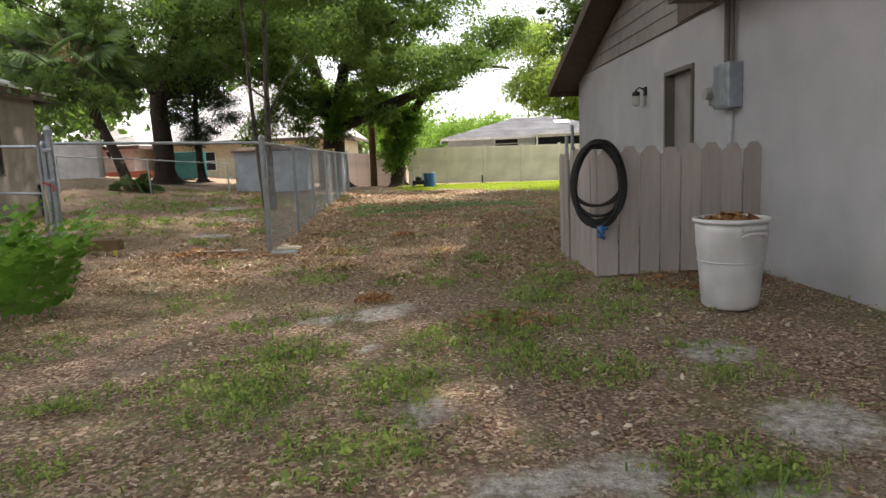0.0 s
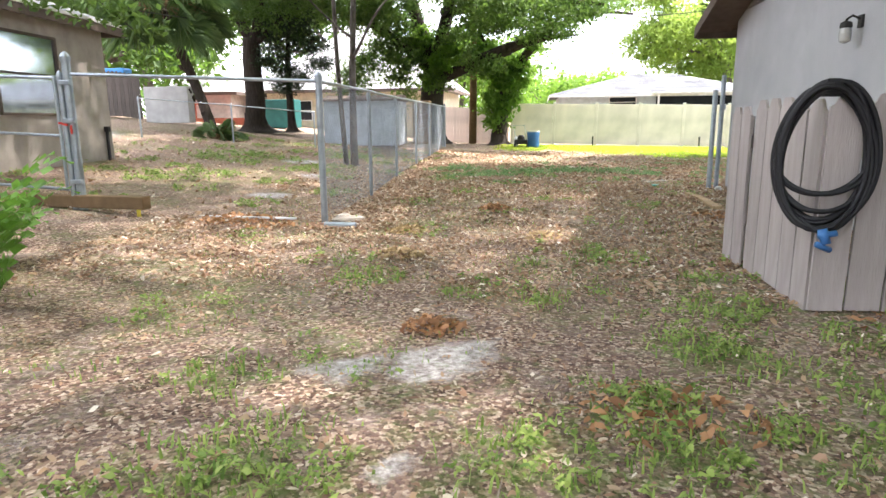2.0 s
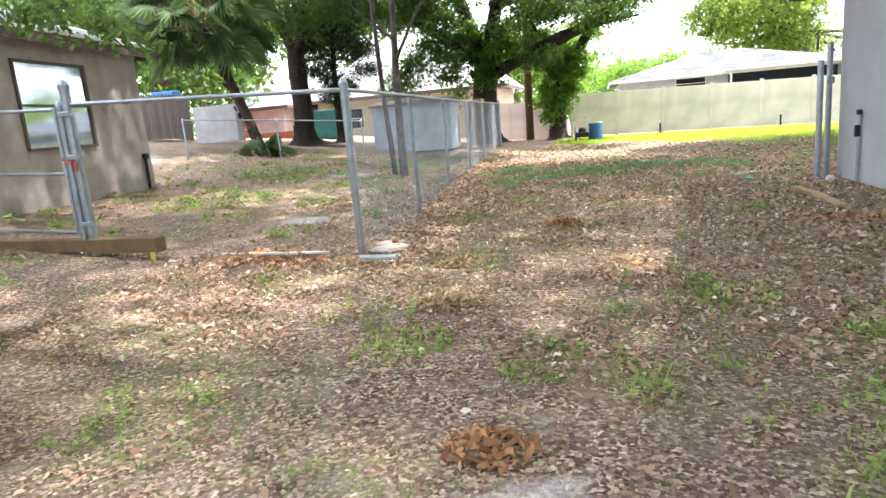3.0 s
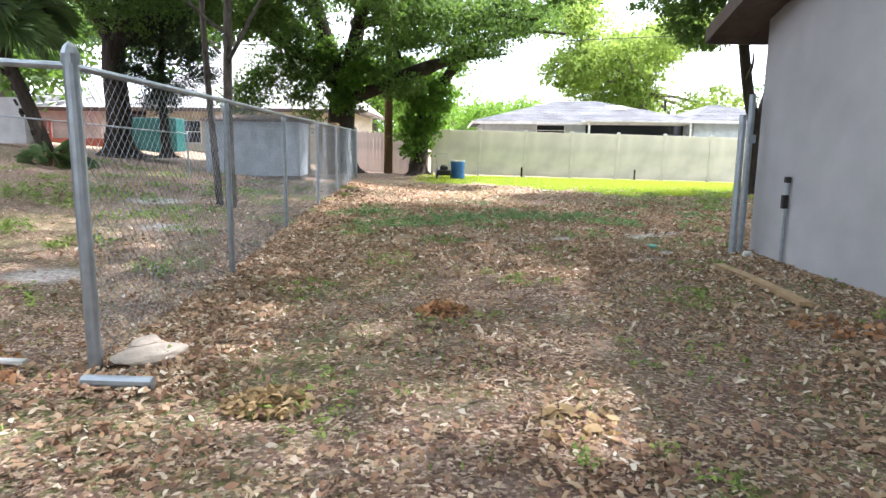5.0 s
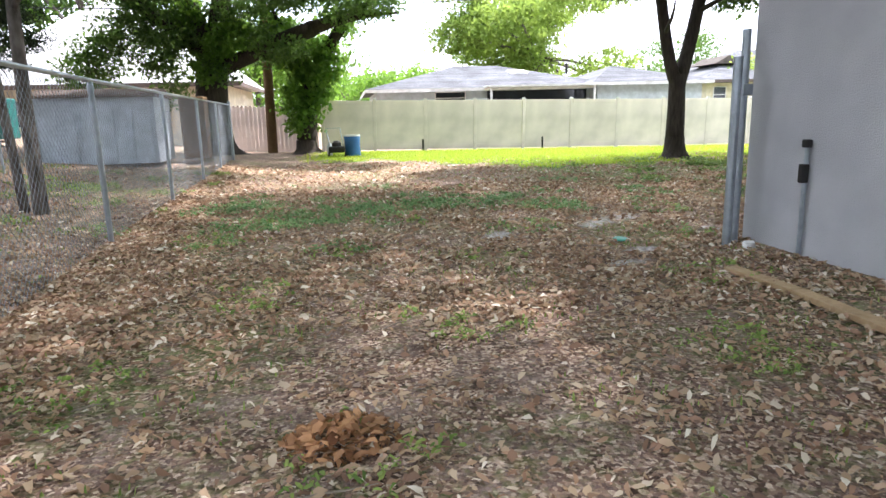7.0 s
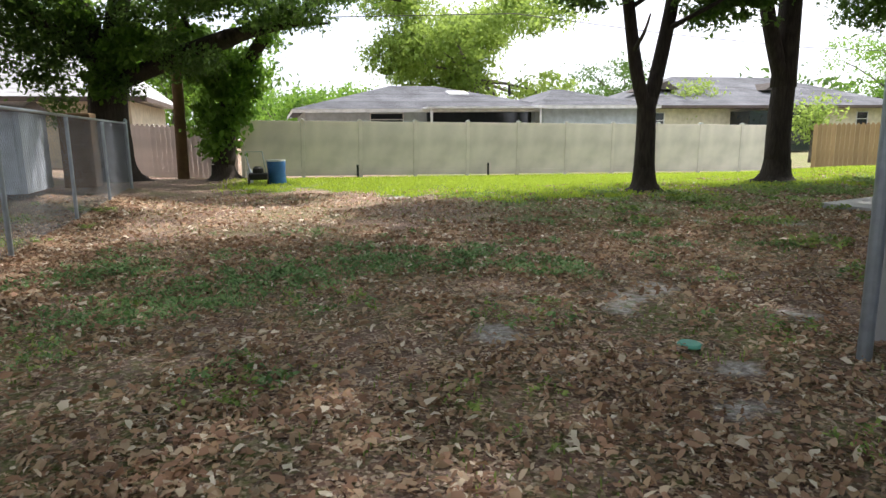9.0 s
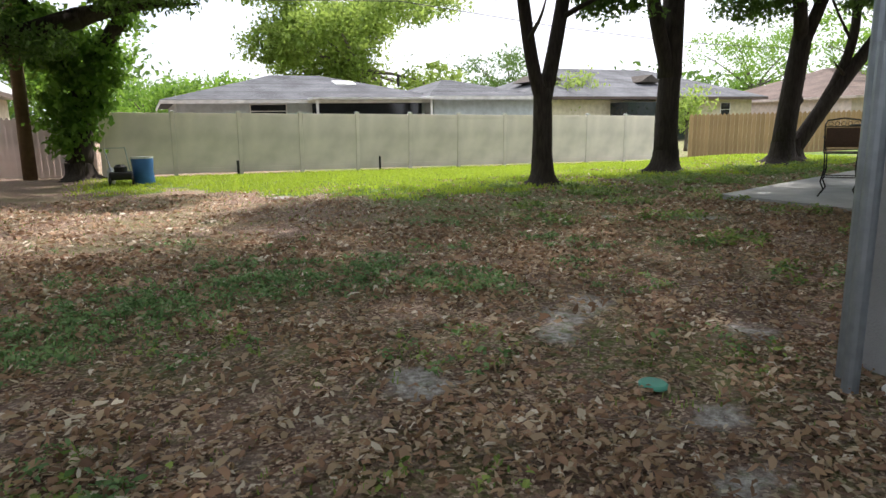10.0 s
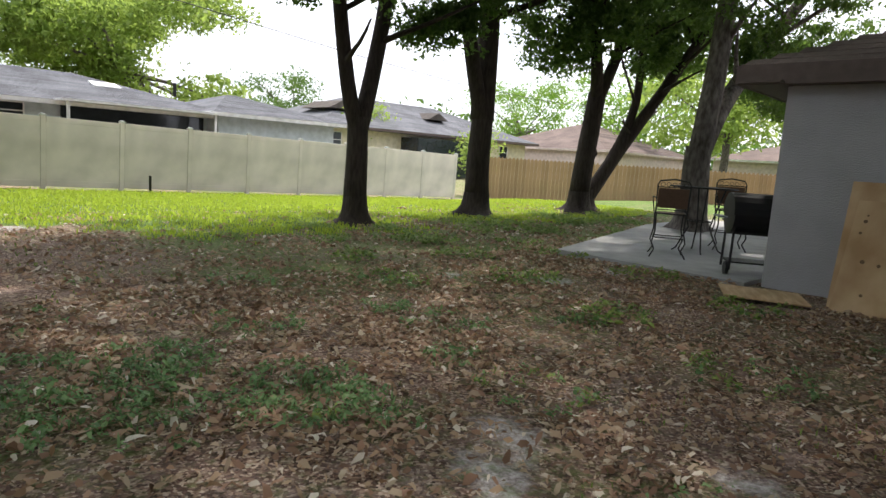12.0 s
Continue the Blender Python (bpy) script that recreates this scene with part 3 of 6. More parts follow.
def build_wall_things():
    e = empty("wall_lantern", wall_at(9.02, 0, 1.95), "small dark wall lantern with a clear glass jar", "wall lamp")
    Shape().box((-.012, 0, .03), (.024, .09, .12), bev=.006).done("mounting_plate", M_IRON, e)
    Shape().tube([(-.02, 0, .05), (-.09, 0, .085), (-.14, 0, .05), (-.14, 0, .0)], .011).done("arm", M_IRON, e)
    Shape().lathe([(.01, .04), (.05, .02), (.055, -.02), (.05, -.03)], (-.14, 0, 0), 14).done("cap", M_IRON, e)
    Shape().lathe([(.045, -.03), (.055, -.08), (.05, -.15), (.02, -.17)], (-.14, 0, 0), 14, True).done("jar", M_LIGHTGLASS, e, "clear glass jar")
    e = empty("electric_meter_box", wall_at(6.5, 0, 1.5), "grey steel electric service box with conduits", "electric box")
    Shape().box((-.075, 0, .27), (.15, .33, .44), bev=.01).done("box_body", M_METAL, e)
    Shape().box((-.155, 0, .27), (.012, .29, .38), bev=.004).done("box_cover", M_METAL, e)
    Shape().box((-.07, .25, .20), (.12, .14, .20), bev=.01).done("side_box", M_METAL, e)
    Shape().tube([(-.13, .25, .22), (-.2, .25, .22)], .06, 14).done("meter_dial", M_LIGHTGLASS, e, "round glass meter")
    Shape().tube([(-.06, .06, .49), (-.06, .06, 1.14)], .03).done("conduit", M_DOORFRAME, e)
    Shape().tube([(-.05, -.03, .49), (-.05, -.03, 1.14)], .022).done("conduit", M_DOORFRAME, e)
    Shape().tube([(-.03, 0, .02), (-.03, 0, -1.48)], .014).done("conduit", M_METAL, e)
    e = empty("spigot_pipe", wall_at(12.03, 0, 0), "dark-spattered grey hose riser on the wall", "pipe")
    Shape().tube([(-.035, 0, 0), (-.035, 0, .82)], .018).done("riser", M_METAL, e)
    Shape().box((-.05, 0, .62), (.06, .05, .14), bev=.01).done("valve", M_IRON, e)
    Shape().box((-.04, 0, .84), (.05, .06, .06), bev=.01).done("pipe_cap", M_IRON, e)
    e = empty("overhead_cable", wall_at(6.5, 0, 2.6), "black service wire coil at the gable", "cable")
    Shape().tube([(-.1, .6, .25), (-.2, .9, .2), (-.15, 1.2, .28), (-.1, 1.0, .4), (-.12, .6, .35)], .012).done("cable_loop", M_HOSE, e)


build_wall_things()


# ---------------- short board fence round the equipment ----------------
def board_mesh(w, h, ears=True):
    o = [(-w / 2, 0), (w / 2, 0), (w / 2, h - .065), (w / 2 - .025, h - .05), (w / 2 - .045, h - .008), (w / 2 - .06, h), (-w / 2 + .06, h), (-w / 2 + .045, h - .008), (-w / 2 + .025, h - .05), (-w / 2, h - .065)]
    vs = [(x, -.009, z) for x, z in o] + [(x, .009, z) for x, z in o]
    k = len(o)
    return vs, [tuple(range(k)), tuple(range(2 * k - 1, k - 1, -1))] + [(i, i + k, (i + 1) % k + k, (i + 1) % k) for i in range(k)]


def build_enclosure():
    e = empty("board_fence", pose(0, 0, 0), "short taupe dog-ear board fence round equipment, one board loose", "wooden fence")
    rng = random.Random(5)
    me = None
    runs = [((1.39, 5.92), (2.97, 5.98), 8), ((1.40, 5.95), (1.37, 6.99), 5)]
    for (xa, ya), (xb, yb), n in runs:
        ang = math.degrees(math.atan2(yb - ya, xb - xa))
        ln = math.hypot(xb - xa, yb - ya)
        w = ln / n
        vs, fs = board_mesh(w - .013, 1.2)
        mesh = None
        for k in range(n):
            t = (k + .5) / n
            m = pose(xa + (xb - xa) * t, ya + (yb - ya) * t, rng.uniform(-.01, .02), 0, rng.uniform(-.5, .5), ang)
            if mesh is None:
                ob = finish("board", vs, fs, M_BOARD, e, pos=m)
                mesh = ob.data
            else:
                ob = new("board", mesh)
                ob.parent, ob.matrix_basis = e, m
    vs, fs = board_mesh(.195, 1.17)
    for x, y, tilt in ((1.36, 7.145, 1.2), (1.35, 7.35, .3)):
        finish("board", vs, fs, M_BOARD, e, pos=pose(x, y, 0, 0, tilt, 91))
    for z in (.25, .92):
        Shape().box((2.2, 5.985, z), (1.52, .04, .09), rz=2).done("fence_rail", M_BOARD, e)
        Shape().box((1.425, 6.75, z), (.04, 1.3, .09), rz=1.5).done("fence_rail", M_BOARD, e)
    for x, y in ((1.47, 6.03), (1.43, 7.36)):
        Shape().box((x, y, .55), (.07, .07, 1.1)).done("fence_post", M_BOARD, e)


build_enclosure()


def build_hose():
    e = empty("garden_hose", pose(1.38, 5.92, 0), "coiled black hose with a blue end hanging over the fence corner", "hose")
    rng = random.Random(3)
    def hang(u, out):
        """From a distance along the ring to a place: flat on the front boards, standing off round the corner."""
        return (u, -.02 - out) if u > 0 else (u * .72 - out * .5, -.02 - u * .62 - out)

    for k in range(16):
        rx, rz = .228 + rng.uniform(-.02, .02), .375 + rng.uniform(-.02, .02)
        short = (1, .97, .58, 1.03, .94, 1, .8, 1.02)[k % 8]      # some turns hang less low
        cx, cz, lean = rng.uniform(-.012, .012), .885 + rng.uniform(-.012, .012), rng.uniform(-.03, .03)
        out = .015 + .017 * (k % 4) + .006 * rng.random()
        drift = rng.uniform(0, 6.28)
        pts = []
        for i in range(45):
            t = 2 * math.pi * i / 44
            u = cx + rx * math.sin(t) * (1 - .10 * math.cos(t)) + .006 * math.sin(3 * t + drift)
            z = cz + rz * math.cos(t) * (short if math.cos(t) < 0 else 1) + lean * math.sin(t)
            bundle = 1 - .75 * max(math.cos(t), 0) ** 2
            px, py = hang(u, out * (.5 + .5 * bundle))
            pts.append((px, py, min(z, 1.21 + .018 * (k % 4) + .008 * (k // 4)) if abs(u) < .12 else z))
        Shape().tube(pts, .0135, 8, False).done("hose_coil", M_HOSE, e, smooth=True)
    s = Shape()
    pts = [(.2, -.05, .75), (.15, -.10, .62), (.05, -.12, .51), (-.03, -.11, .49), (-.1, .0, .56), (-.14, .04, .66)]
    s.tube(pts, .0125, 7)
    s.done("hose_end", M_HOSE, e, smooth=True)
    b = Shape()
    b.tube([(.0, -.12, .50), (.02, -.14, .42)], .026, 10).tube([(-.02, -.13, .46), (.07, -.13, .48)], .018, 8).tube([(-.03, -.14, .42), (.05, -.12, .385)], .017, 8)
    b.done("hose_nozzle", M_BLUE, e, "blue plastic nozzle", smooth=True)


build_hose()


def build_can():
    e = empty("trash_can", pose(2.04, 4.62, 0), "large round grey-white plastic trash can full of dry leaves", "trash can")
    H_, R0, R1 = .66, .195, .255
    s = Shape()
    s.lathe([(0, .0), (R0 - .02, 0), (R0, .02), (R0 + .025, .28), (R0 + .04, .44), (R0 + .045, .45), (R0 + .048, .55), (R1 - .008, .565), (R1 - .008, .64), (R1 - .02, .64), (R1 - .028, .48), (R0, .24), (R0 - .03, .06), (0, .05)], n=36)
    s.done("can_body", M_CAN, e, smooth=True)
    r = Shape()
    r.lathe([(R1 - .025, .635), (R1 + .010, .63), (R1 + .016, .645), (R1 + .010, .658), (R1 - .02, .66), (R1 - .025, .635)], n=36)
    r.done("rim", M_CAN, e, smooth=True)
    for a in (-20, 160):
        h = Shape()
        h.tube([(R1 - .01, -.08, .54), (R1 + .035, -.07, .56), (R1 + .04, 0, .57), (R1 + .035, .07, .56), (R1 - .01, .08, .54)], .011)
        h.box((R1, 0, .60), (.025, .19, .04), bev=.007)
        h.done("handle", M_CAN, e, pos=pose(0, 0, 0, 0, 0, a - 60))
    Shape().lathe([(.228, .0), (.236, .008), (.232, .016)], (0, 0, .34), 36).done("ridge", M_CAN, e)
    rng = np.random.default_rng(8)
    a, r = rng.uniform(0, 6.283, 500), .22 * np.sqrt(rng.random(500))
    leaves("leaf_fill", np.stack([r * np.cos(a), r * np.sin(a), .60 + .07 * (1 - r / .24) + rng.uniform(-.01, .02, 500)], 1), .07, L_ORANGE, e, rng, flat=True, label="dry orange leaves")


build_can()


# ---------------- chain link fence ----------------
def chain_panel(name, p0, p1, h, parent, cell=.055):
    """Woven wire between two posts: two sets of slanting wires that pass over and under."""
    a, b = Vector(p0), Vector(p1)
    ln = (b - a).length
    d = (b - a) / ln
    side = d.cross(Vector((0, 0, 1))).normalized()
    vs, fs = [], []
    step = cell * 1.35
    for sgn in (1, -1):
        k = -h
        while k < ln + h:
            # points (u, z) along the slanting line
            u0, z0, u1, z1 = k, 0.04, k + (h - .04) , h
            if sgn < 0:
                u0, u1 = k + (h - .04), k
            pts = []
            for u, z in ((u0, z0), (u1, z1)):
                pts.append([u, z])
            (ua, za), (ub, zb) = pts
            t0, t1 = 0.0, 1.0
            du = ub - ua
            lo, hi = (0 - ua) / du, (ln - ua) / du
            if lo > hi:
                lo, hi = hi, lo
            t0, t1 = max(t0, lo), min(t1, hi)
            if t1 - t0 > .02:
                q = []
                for t in (t0, t1):
                    q.append(a + d * (ua + du * t) + Vector((0, 0, za + (zb - za) * t)) + side * (.003 * sgn))
                w = (q[1] - q[0]).normalized()
                n1 = w.cross(side).normalized()
                r = .0017
                base = len(vs)
                for p in q:
                    for ang in (0, 2.094, 4.189):
                        vs.append(tuple(p + (n1 * math.cos(ang) + side * math.sin(ang)) * r))
                fs.extend([(base, base + 1, base + 4, base + 3), (base + 1, base + 2, base + 5, base + 4), (base + 2, base, base + 3, base + 5)])
            k += step
    return tagged(finish(name, vs, fs, M_WIRE, parent), "woven galvanized wire", kind="stuff")


def post(parent, x, y, h, r, tilt=(0, 0), cap=True, name="post"):
    s = Shape()
    z = G(x, y) - .05
    s.tube([(0, 0, 0), (0, 0, h + .05)], r, 12, True)
    if cap:
        s.lathe([(r * 1.15, h + .0), (r * 1.2, h + .045), (r * .8, h + .08), (r * .25, h + .10), (.001, h + .105)], n=12)
    return s.done(name, M_METAL, parent, pos=pose(x, y, z, tilt[0], tilt[1], 0), smooth=False)


FENCE_END = (-3.75, 26.3)
def build_chain():
    e = empty("chain_link_fence", pose(0, 0, 0), "galvanized chain link fence between the yards", "chain link fence")
    x0, y0 = -2.44, 8.70
    P = [(x0, y0), (-2.56, 11.1), (-2.86, 14.1), (-3.08, 17.2), (-3.28, 20.2), (-3.52, 23.2), FENCE_END]
    n = len(P) - 1
    for k, (x, y) in enumerate(P):
        post(e, x, y, 1.56 if k in (0, n) else 1.46, .036 if k in (0, n) else .026, (0, 0))
    for k in range(n):
        (xa, ya), (xb, yb) = P[k], P[k + 1]
        za, zb = G(xa, ya), G(xb, yb)
        Shape().tube([(xa, ya, za + 1.50), (xb, yb, zb + 1.50)], .019, 8).done("top_rail", M_METAL, e)
        chain_panel("wire_mesh", (xa, ya, za), (xb, yb, zb), 1.49, e)
    f = empty("front_fence", pose(0, 0, 0), "galvanized pipe fence section without wire beside the gate", "chain link fence")
    g0 = (-5.12, 8.42)
    post(f, g0[0], g0[1], 1.62, .045, name="gate_post")
    post(f, g0[0] - .075, g0[1] - .02, 1.42, .03, name="hinge_post")
    Shape().tube([(x0, y0, 1.50), (g0[0], g0[1], G(*g0) + 1.44)], .019, 8).done("top_rail", M_METAL, f)
    for z in (.3, .95, 1.35):
        Shape().box((g0[0] + .0, g0[1] - .05, G(*g0) + z), (.13, .05, .05), bev=.01).done("clamp", M_METAL, f)
    b = Shape().box((g0[0] + .02, g0[1] - .06, G(*g0) + .86), (.02, .01, .09), rz=10).box((g0[0] - .06, g0[1] - .07, G(*g0) + .92), (.11, .01, .02), ry=15)
    b.done("ribbon", M_RED, f, "red ribbon")
    g = empty("yard_gate", pose(0, 0, 0), "closed galvanized pipe gate with three rails", "gate")
    gx0 = g0[0] - .16
    gx1, gy1 = gx0 - 3.2, g0[1] + .25
    zg = G(gx0 - 1, 8.5)
    for z, r in ((.14, .018), (.72, .016), (1.33, .018)):
        Shape().tube([(gx0, g0[1], zg + z), (gx1, gy1, G(gx1, gy1) + z)], r, 8).done("gate_rail", M_METAL, g)
    Shape().tube([(gx0, g0[1], zg + .12), (gx0, g0[1], zg + 1.35)], .018, 8).done("gate_stile", M_METAL, g)
    Shape().tube([(gx1, gy1, zg + .12), (gx1, gy1, zg + 1.45)], .018, 8).done("gate_stile", M_METAL, g)
    # a lower fence at the back of the neighbour's yard
    h = empty("back_fence", pose(0, 0, 0), "low weathered pipe fence in the neighbouring yard", "chain link fence")
    P = [(-10.5 + 1.9 * k, 17.6 + 1.3 * k) for k in range(3)]
    for x, y in P:
        post(h, x, y, 1.0, .022)
    for (xa, ya), (xb, yb) in zip(P, P[1:]):
        Shape().tube([(xa, ya, G(xa, ya) + 1.0), (xb, yb, G(xb, yb) + 1.0)], .016, 6).done("top_rail", M_METAL, h)
    # gate posts at the corner of the house
    q = empty("side_gate_posts", pose(0, 0, 0), "pair of bare galvanized gate posts beside the house corner", "post")
    post(q, 2.47, 12.50, 1.50, .036, (0, 0), cap=False)
    post(q, 2.61, 12.62, 1.72, .034, (0, 0), cap=False)
    Shape().box((2.61, 12.57, 1.25), (.09, .03, .09), bev=.01).done("clamp", M_METAL, q)


build_chain()


def build_timber():
    e = empty("landscape_timber", pose(0, 0, 0), "brown timber beam with a yellow tape mark under the gate", "timber")
    a, b = Vector((-4.3, 8.35, 0)), Vector((-8.5, 8.75, 0))
    m = (a + b) / 2
    ang = math.degrees(math.atan2(b.y - a.y, b.x - a.x))
    Shape().box((m.x, m.y, G(m.x, m.y) + .0), ((b - a).length, .13, .14), rz=ang, ry=0, bev=.012).done("beam", M_TIMBER, e)
    Shape().box((a.x - .06, a.y - .068, G(a.x, a.y) + .01), (.05, .006, .12), rz=ang).done("tape_mark", M_YELLOW, e, "yellow tape")
    f = empty("edging_board", pose(2.03, 11.05, 0, 0, 0, -1), "weathered pine board lying as a bed edge", "board")
    Shape().box((-.02, .35, .02), (.10, .62, .035), rz=4, bev=.004).done("board_front", M_LUMBER, f)
    Shape().box((.0, -.42, .02), (.10, .92, .035), rz=-1, bev=.004).done("board_back", M_LUMBER, f)


build_timber()


def rock(name, x, y, sx, sy, sz, seed, mat, label, cat="stone", z=0.0):
    bm = bmesh.new()
    bmesh.ops.create_icosphere(bm, subdivisions=3, radius=1)
    off = Vector((seed * 3.1, seed * 1.7, 0))
    for v in bm.verts:
        c = v.co.copy()
        k = 1 + .28 * noise.noise(c * 1.3 + off) + .08 * noise.noise(c * 5 + off)
        v.co = Vector((c.x * sx * k, c.y * sy * k, max(min(c.z, .55), -.4) * sz * (1 + .2 * noise.noise(c * 3 + off))))
    me = bpy.data.meshes.new(name)
    bm.to_mesh(me)
    bm.free()
    me.materials.append(mat)
    ob = new(name, me)
    ob.matrix_basis = pose(x, y, G(x, y) + z, 0, 0, seed * 40)
    return tagged(ob, label, cat)


rock("broken_slab", -2.22, 8.84, .19, .13, .055, 1, M_STONE, "broken pale concrete slab at the fence post", z=.02)
rock("broken_slab", -2.32, 8.98, .11, .08, .07, 2, M_STONE, "small broken concrete piece by the post", z=.02)
rock("flat_stone", 2.58, 12.36, .06, .05, .06, 6, M_WHITE, "small white stone at the wall", z=.02)
pp = empty("pipe_offcut", pose(-2.18, 8.43, .03, 0, 0, -2), "short galvanized pipe lying in the leaves", "pipe")
Shape().tube([(-.17, 0, 0), (.17, 0, 0)], .03, 10).done("pipe", M_METAL, pp)
dd = Shape()
dd.lathe([(.001, .02), (.058, .018), (.068, .01), (.068, 0)], n=20)
wp = empty("ground_strip", pose(-3.3, 8.62, G(-3.3, 8.62) + .018, 0, 0, -3), "pale dirty plastic strip lying along the fence line", "strip")
Shape().box((0, 0, 0), (1.15, .045, .02), bev=.004).done("strip", M_WHITE, wp)
tagged(dd.done("plastic_disc", M_DISC, None, "faded turquoise plastic lid lying on the soil", pos=pose(1.74, 12.94, .004, 2, 2, 0)), category="lid")


# ---------------- tan vinyl fence and cedar fence ----------------
VF_Y = 30.2
VF_POSTS = [-1.385 + 1.775 * k for k in range(12)]
def build_vinyl():
    e = empty("vinyl_fence", pose(0, 0, 0), "tan vinyl privacy fence with square posts and white caps", "vinyl fence")
    w, n = 1.775, len(VF_POSTS) - 1
    pan = post_mesh = cap_mesh = None
    for k, x in enumerate(VF_POSTS):
        if pan is None:
            s = Shape().box((0, 0, .89), (.11, .11, 1.78), bev=.006)
            o = s.done("fence_post", M_VINYL, e)
            post_mesh = o.data
            c = Shape().box((0, 0, 1.79), (.135, .135, .025)).box((0, 0, 1.815), (.09, .09, .03), bev=.01).done("post_cap", M_WHITE, e, "white post cap")
            cap_mesh = c.data
            p = Shape()
            p.box((w / 2, 0, 1.70), (w - .13, .094, .13), bev=.004).box((w / 2, 0, .16), (w - .13, .094, .15), bev=.004)
            p.box((w / 2, 0, .93), (w - .12, .086, 1.41))
            q = p.done("fence_panel", M_VINYL, e)
            pan = q.data
        else:
            o, c = new("fence_post", post_mesh), new("post_cap", cap_mesh)
            tagged(c, "white post cap")
            o.parent = c.parent = e
            q = new("fence_panel", pan) if k < n else None
            if q:
                q.parent = e
        m4 = pose(x, VF_Y, G(x, VF_Y) - .02, 0, 1.35, 0)
        o.matrix_basis = c.matrix_basis = m4
        if q:
            q.matrix_basis = m4


def build_cedar():
    e = empty("picket_fence", pose(0, 0, 0), "tan weathered solid wooden fence", "wooden fence")
    me = None
    P = [(18.87, 29.4), (24.9, 20.4), (28.5, 12.0)]
    k = 0
    for (xa, ya), (xb, yb) in zip(P, P[1:]):
        ln = math.hypot(xb - xa, yb - ya)
        ang = math.degrees(math.atan2(yb - ya, xb - xa))
        n = int(ln / .145)
        for i in range(n):
            t = (i + .5) / n
            m = pose(xa + (xb - xa) * t, ya + (yb - ya) * t, -.30, 0, 0, ang)
            if me is None:
                vs, fs = board_mesh(.14, 1.75)
                ob = finish("picket", vs, fs, M_WOODFENCE, e, pos=m)
                me = ob.data
            else:
                ob = new("picket", me)
                ob.parent, ob.matrix_basis = e, m
    # the older fence left of the vinyl one
    f = empty("old_fence", pose(0, 0, 0), "weathered pale board fence under the vines", "wooden fence")
    me = None
    for i in range(26):
        m = pose(-1.62 - .15 * i, 30.5 + .05 * i, G(-1.62 - .15 * i, 30.5) - .02, 0, 0, -2)
        if me is None:
            vs, fs = board_mesh(.142, 1.6)
            ob = finish("picket", vs, fs, M_VINYL, f, pos=m)
            me = ob.data
        else:
            ob = new("picket", me)
            ob.parent, ob.matrix_basis = f, m


build_vinyl()
build_cedar()
for x, h in ((2.05, .42), (6.37, .45)):
    ob = Shape().tube([(0, 0, 0), (0, 0, h)], .035, 8).done("fence_stub", M_IRON, None, "short dark pipe stub before the vinyl fence", pos=pose(x, 29.95, G(x, 29.95) - .02))
    tagged(ob, category="pipe")


# ---------------- patio ----------------
PZ = .165
def build_patio():
    s = Shape()
    s.prism([(7.10, 17.35, -.1), (7.09, 16.1, -.1), (7.07, 14.9, -.1), (15.5, 14.9, -.1), (16.0, 19.2, -.1), (12.6, 18.9, -.1)], (0, 0, 0), (0, 0, PZ + .1))
    tagged(s.done("patio_slab", M_CONCRETE, None, "grey concrete patio slab"), category="patio", kind="structure")


build_patio()


def build_chair(m, label, tall=True):
    e = empty("patio_chair", m, label, "patio chair", "wrought iron patio chairs")
    sh = .66
    for sx in (-1, 1):
        for sy in (-1, 1):
            Shape().tube([(sx * .21, sy * .20, sh), (sx * .20, sy * .19, sh * .62), (sx * .235, sy * .22, sh * .35), (sx * .19, sy * .19, .12), (sx * .25, sy * .25, .012)], .011, 6).done("leg", M_IRON, e)
    f = Shape()
    ring = [(-.22, -.21, sh), (.22, -.21, sh), (.22, .21, sh), (-.22, .21, sh), (-.22, -.21, sh)]
    f.tube(ring, .011, 6)
    f.done("seat_frame", M_IRON, e)
    Shape().box((0, 0, sh), (.42, .40, .012)).done("seat", M_MESHSEAT, e, "brown woven mesh seat")
    b = Shape()
    b.tube([(-.22, .21, sh), (-.23, .25, 1.08), (-.2, .26, 1.14), (0, .265, 1.17), (.2, .26, 1.14), (.23, .25, 1.08), (.22, .21, sh)], .012, 6)
    b.tube([(-.22, .245, 1.05), (.22, .245, 1.05)], .008, 6).tube([(-.22, .22, .72), (.22, .22, .72)], .008, 6)
    for k in range(5):
        cx = -.16 + .08 * k
        b.tube([(cx + .03 * math.cos(a), .255, 1.09 + .03 * math.sin(a)) for a in [i * math.pi / 4 for i in range(9)]], .005, 5, False)
    b.done("back_frame", M_IRON, e)
    Shape().box((0, .235, .89), (.42, .012, .29), rx=-6).done("back_panel", M_MESHSEAT, e, "brown woven mesh back")
    a = Shape()
    for sx in (-1, 1):
        a.tube([(sx * .22, .24, .88), (sx * .26, .05, .9), (sx * .26, -.16, .88), (sx * .22, -.2, sh)], .010, 6)
    a.done("armrest", M_IRON, e)
    st = Shape().tube([(-.2, -.19, .3), (.2, -.19, .3)], .008, 6).tube([(-.2, .19, .3), (.2, .19, .3)], .008, 6).tube([(-.2, -.19, .3), (-.2, .19, .3)], .008, 6).tube([(.2, -.19, .3), (.2, .19, .3)], .008, 6)
    st.done("stretcher", M_IRON, e)
    return e


